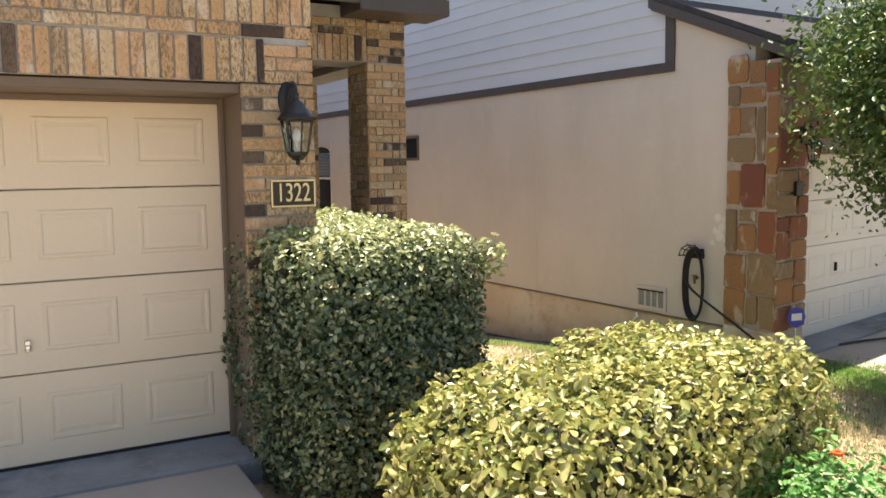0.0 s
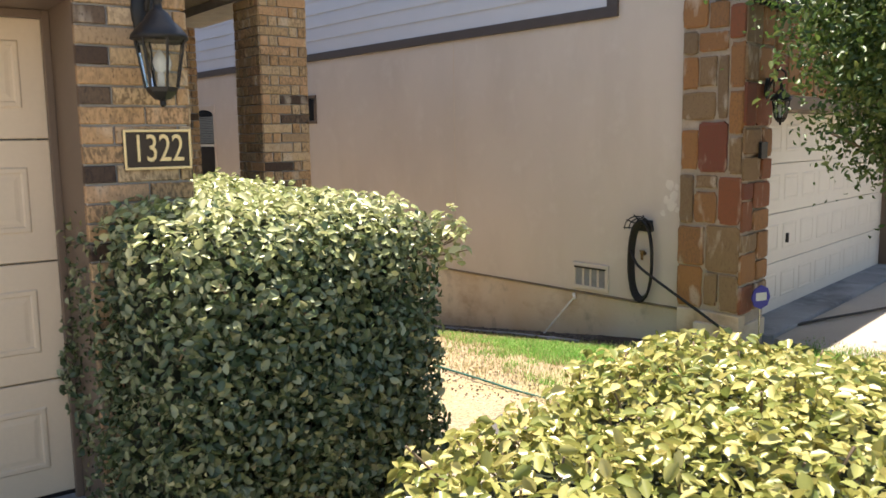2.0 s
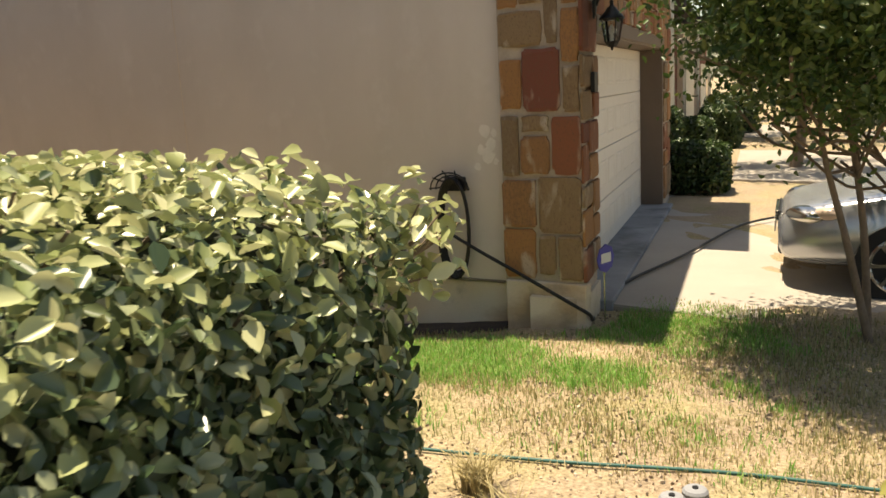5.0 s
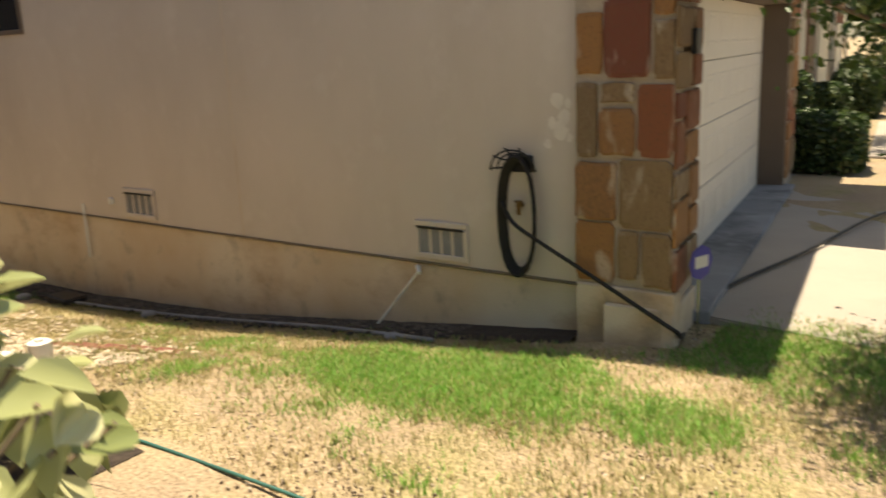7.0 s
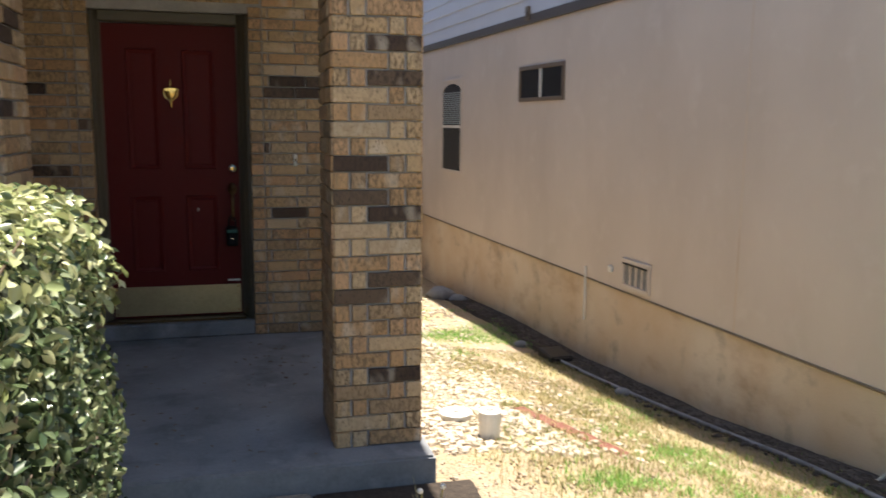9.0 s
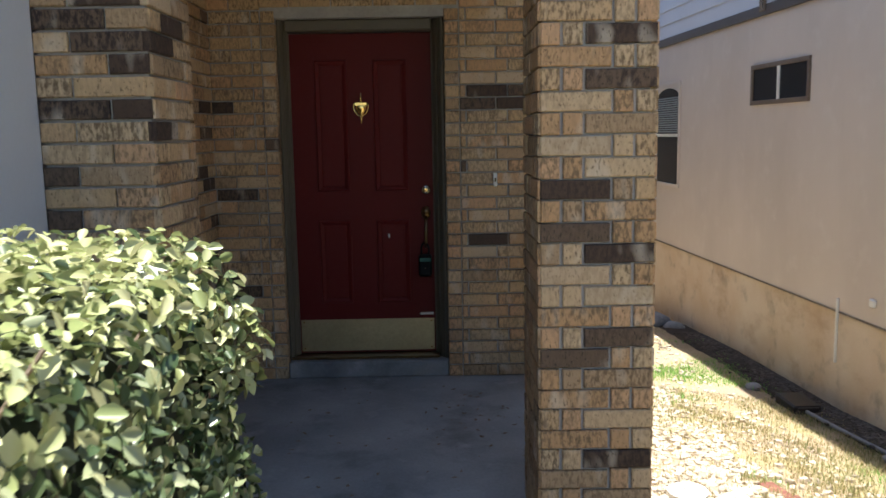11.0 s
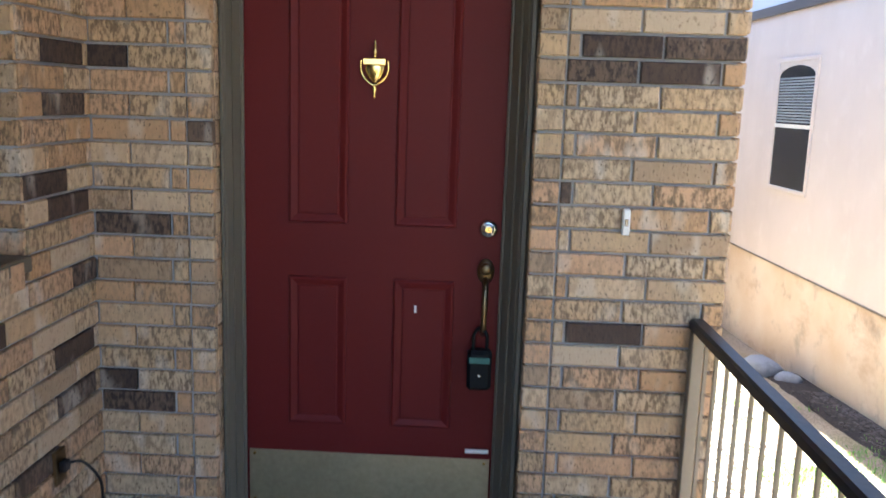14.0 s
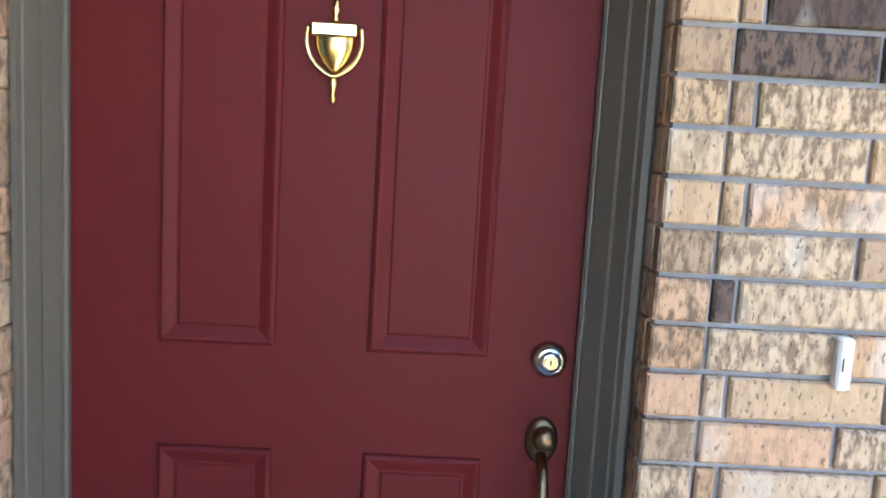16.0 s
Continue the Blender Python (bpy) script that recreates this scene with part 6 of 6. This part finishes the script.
# ---- parked car ----
def car(place, rz):
    ob = thing("parked_car", "silver sedan parked nose to the garage", "car", place, rz)

    def loft(sections, mat, name, label="", parent=ob):
        bm = bmesh.new()
        rings = []
        for y, hw, z0, z1, tuck in sections:
            ring = []
            for s in (-1, 1):
                pts = [(s * hw * 0.86, z0), (s * hw, z0 + (z1 - z0) * 0.25), (s * hw, z0 + (z1 - z0) * 0.6), (s * hw * (1 - tuck * 0.5), z1 - 0.04), (s * hw * (1 - tuck), z1)]
                ring.append(pts if s > 0 else pts)
            poly = ring[1] + [(0.0, z1 + 0.025)] + ring[0][::-1]
            rings.append([bm.verts.new((x, y, z)) for x, z in poly])
        n = len(rings[0])
        for p, q in zip(rings, rings[1:]):
            for k in range(n):
                bm.faces.new((p[k], p[(k + 1) % n], q[(k + 1) % n], q[k]))
        bm.faces.new(rings[0])
        bm.faces.new(rings[-1][::-1])
        bmesh.ops.recalc_face_normals(bm, faces=bm.faces)
        o = part(name, bm, mat, parent, label, smooth=True)
        md = o.modifiers.new("round", "SUBSURF")
        md.levels = md.render_levels = 2
        return o

    body = loft([(2.30, 0.62, 0.32, 0.60, 0.1), (2.22, 0.76, 0.24, 0.70, 0.12), (1.95, 0.86, 0.2, 0.78, 0.14), (1.3, 0.89, 0.2, 0.88, 0.14), (0.75, 0.9, 0.2, 0.95, 0.1), (-0.4, 0.9, 0.2, 0.97, 0.08), (-1.5, 0.89, 0.2, 0.99, 0.1), (-2.1, 0.84, 0.25, 0.98, 0.14), (-2.35, 0.72, 0.35, 0.9, 0.14)], CARPAINT, "body")
    loft([(0.95, 0.72, 0.90, 0.95, 0.06), (0.55, 0.72, 0.9, 1.16, 0.14), (0.1, 0.70, 0.9, 1.40, 0.22), (-0.6, 0.70, 0.9, 1.44, 0.22), (-1.2, 0.69, 0.9, 1.33, 0.2), (-1.75, 0.68, 0.9, 1.0, 0.08)], DARKGLASS, "cabin_glass", "dark glazed cabin")
    loft([(0.12, 0.58, 1.40, 1.43, 0.2), (-0.3, 0.6, 1.43, 1.475, 0.25), (-0.9, 0.58, 1.41, 1.45, 0.25), (-1.2, 0.55, 1.34, 1.37, 0.2)], CARPAINT, "roof")
    for s in (-1, 1):
        bm = bmesh.new()
        bmesh.ops.create_uvsphere(bm, u_segments=16, v_segments=10, radius=1, matrix=Matrix.Translation((s * 0.66, 2.07, 0.66)) @ Matrix.Rotation(s * radians(-35), 4, "Z") @ Matrix.Diagonal((0.2, 0.14, 0.075, 1)))
        hl = part("headlight", bm, CHROME, body, "clear headlight", smooth=True)
        bm = bmesh.new()
        bmesh.ops.create_uvsphere(bm, u_segments=12, v_segments=8, radius=1, matrix=Matrix.Translation((s * 0.80, 1.93, 0.69)) @ Matrix.Rotation(s * radians(-60), 4, "Z") @ Matrix.Diagonal((0.11, 0.06, 0.05, 1)))
        part("indicator", bm, AMBER, body, "pale corner lens", smooth=True)
        bm = boxes((s * 0.88 - 0.05, s * 0.88 + 0.14 if s > 0 else s * 0.88 + 0.05, 0.72, 0.82, 0.93, 1.05), bevel=0.02)
        part("door_mirror", bm, CARPAINT, body)
        for y in (1.42, -1.38):
            w = part("wheel", cyl(bmesh.new(), (s * 0.72, y, 0.31), (s * 0.905, y, 0.31), 0.315, seg=28), TYRE, ob, "black tyre on alloy rim")
            bm = bmesh.new()
            cyl(bm, (s * 0.9, y, 0.31), (s * 0.912, y, 0.31), 0.06, seg=14)
            for k in range(7):
                a = k * math.tau / 7
                cyl(bm, (s * 0.908, y, 0.31), (s * 0.908, y + 0.2 * math.cos(a), 0.31 + 0.2 * math.sin(a)), 0.022, 0.03, seg=6)
            tube(bm, [(s * 0.907, y + 0.205 * math.cos(a), 0.31 + 0.205 * math.sin(a)) for a in np.linspace(0, math.tau, 25)], 0.016, 6)
            part("rim", bm, CHROME, w, "silver alloy rim")
    bm = bmesh.new()
    for k in range(4):
        box(bm, -0.34, 0.34, 2.285, 2.315, 0.555 + k * 0.026, 0.567 + k * 0.026, bevel=0.003)
    part("grille", bm, CHROME, body, "slatted chrome grille")
    part("grille_shade", boxes((-0.36, 0.36, 2.265, 2.29, 0.545, 0.655), bevel=0.01), BLACK, body)
    part("lower_intake", boxes((-0.5, 0.5, 2.225, 2.285, 0.30, 0.40), bevel=0.02), BLACK, body)
    part("number_plate", boxes((-0.16, 0.16, 2.31, 2.322, 0.43, 0.53), bevel=0.003), WHITE, body)
    return ob


car((9.68, 1.0, -0.40), 9)

# ---- far end of the street ----
for x, y, sx, sy, h, s in ((13.95, 5.3, 1.1, 1.05, 0.72, 71), (15.3, 6.15, 0.7, 0.6, 1.2, 72), (18.2, 6.5, 1.2, 0.9, 0.85, 73), (21.5, 6.7, 1.2, 0.9, 0.95, 74), (26.5, 7.6, 2.2, 1.4, 1.1, 75)):
    hedge("far_hedge", "dark green clipped hedge by the next drives", (x, y, -0.3), 12, (sx, sy, h), 5000, 0.07, LEAFD, s, power=6, group="hedges down the street")


def row_house(place, rz, brick, wall, label):
    ob = thing("row_house", label, "house", place, rz)
    part("ground_floor", boxes((0, 7, 0, 9, -1.5, 2.9)), brick, ob, "brick ground floor")
    part("upper_floor", boxes((0.05, 6.95, 0.8, 9, 2.9, 6.0)), wall, ob, "painted upper floor")
    bm = bmesh.new()
    a = [(-0.4, 0.3, 6.0), (7.4, 0.3, 6.0), (7.4, 9.4, 6.0), (-0.4, 9.4, 6.0)]
    v = [bm.verts.new(p) for p in a] + [bm.verts.new((1.8, 4.8, 8.2)), bm.verts.new((5.2, 4.8, 8.2))]
    for q in ((0, 1, 5, 4), (1, 2, 5), (2, 3, 4, 5), (3, 0, 4), (3, 2, 1, 0)):
        bm.faces.new([v[i] for i in q])
    part("roof", bm, ROOF, ob, "dark hipped roof")
    part("porch_roof", boxes((-0.3, 7.3, -0.5, 0.9, 2.85, 3.0)), ROOF, ob)
    part("garage_door", boxes((0.9, 5.7, -0.03, 0.02, -0.3, 1.8), bevel=0.006), NGARAGE, ob, "pale garage door")
    for x in (0.9, 3.2, 5.2):
        w = part("window", boxes((x, x + 1.0, 0.75, 0.81, 3.7, 5.1), bevel=0.01), WHITE, ob, "white framed window")
        part("pane", boxes((x + 0.07, x + 0.93, 0.735, 0.748, 3.77, 5.03)), DARKGLASS, w)
    for y in (2.0, 5.0):
        w = part("window", boxes((-0.05, 0.01, y, y + 1.0, 3.6, 5.0), bevel=0.01), WHITE, ob, "white framed window")
        part("pane", boxes((-0.06, -0.051, y + 0.07, y + 0.93, 3.67, 4.93)), DARKGLASS, w)
    bal = part("balcony", boxes((-0.9, 0.0, 0.9, 3.2, 2.75, 2.85)), WHITE, ob, "small balcony with dark rail")
    bm = bmesh.new()
    for k in range(17):
        cyl(bm, (-0.88, 0.95 + k * 0.138, 2.85), (-0.88, 0.95 + k * 0.138, 3.75), 0.012, seg=6)
    box(bm, -0.9, -0.86, 0.9, 3.2, 3.74, 3.79)
    part("rail", bm, BLACK, bal)
    post = bmesh.new()
    cyl(post, (-0.2, -0.4, -0.3), (-0.2, -0.4, 2.85), 0.07, seg=10)
    part("porch_post", post, WHITE, ob)


row_house((17.6, 7.1, 0), 12, REDBRICKFAR, SIDING, "red brick neighbour house further along the street")
row_house((26.2, 8.9, 0), 12, STUCCO, SIDING, "pale stucco house further along the street")
row_house((35.5, 10.9, 0), 12, REDBRICKFAR, STUCCO, "brick house far along the street")
crown_tree("street_tree", "round headed street tree with light green leaves", (17.2, 4.4, -0.4), 1, 2.6, (1.9, 1.6, 3.3), 9000, 0.10, LEAF1, 81)
crown_tree("street_tree", "leafy street tree far along the pavement", (24.5, 5.4, -0.4), 1, 3.2, (2.6, 2.2, 4.2), 9000, 0.13, LEAFT, 82)
crown_tree("street_tree", "leafy street tree at the end of the street", (34.0, 6.5, -0.4), 1, 3.6, (3.2, 2.6, 4.6), 9000, 0.16, LEAFT, 83)
for x, y, h, r, s in ((30.5, 3.0, 3.4, 2.8, 84), (40.0, 1.0, 4.0, 3.6, 85), (46.0, 6.5, 4.2, 4.0, 86), (50.0, 12.0, 4.2, 4.0, 87), (22.0, 1.2, 3.0, 2.2, 88)):
    crown_tree("street_tree", "leafy tree far along the street", (x, y, -0.5), 1, h, (r, r * 0.85, h + 0.9), 7000, 0.17, LEAFT, s)
sloped_slab("next_driveway", [(15.2, -14, -0.6), (20.4, -14, -0.6), (20.4, 6.0, -0.26), (15.2, 5.0, -0.26)], 0.1, DRIVE, "pale concrete driveway of the next house", "driveway")
sloped_slab("far_driveway", [(24.2, -14, -0.6), (29.4, -14, -0.6), (29.4, 8.0, -0.26), (24.2, 7.2, -0.26)], 0.1, DRIVE, "pale concrete driveway further on", "driveway")

# ---- the counted bricks ----
lay_all()
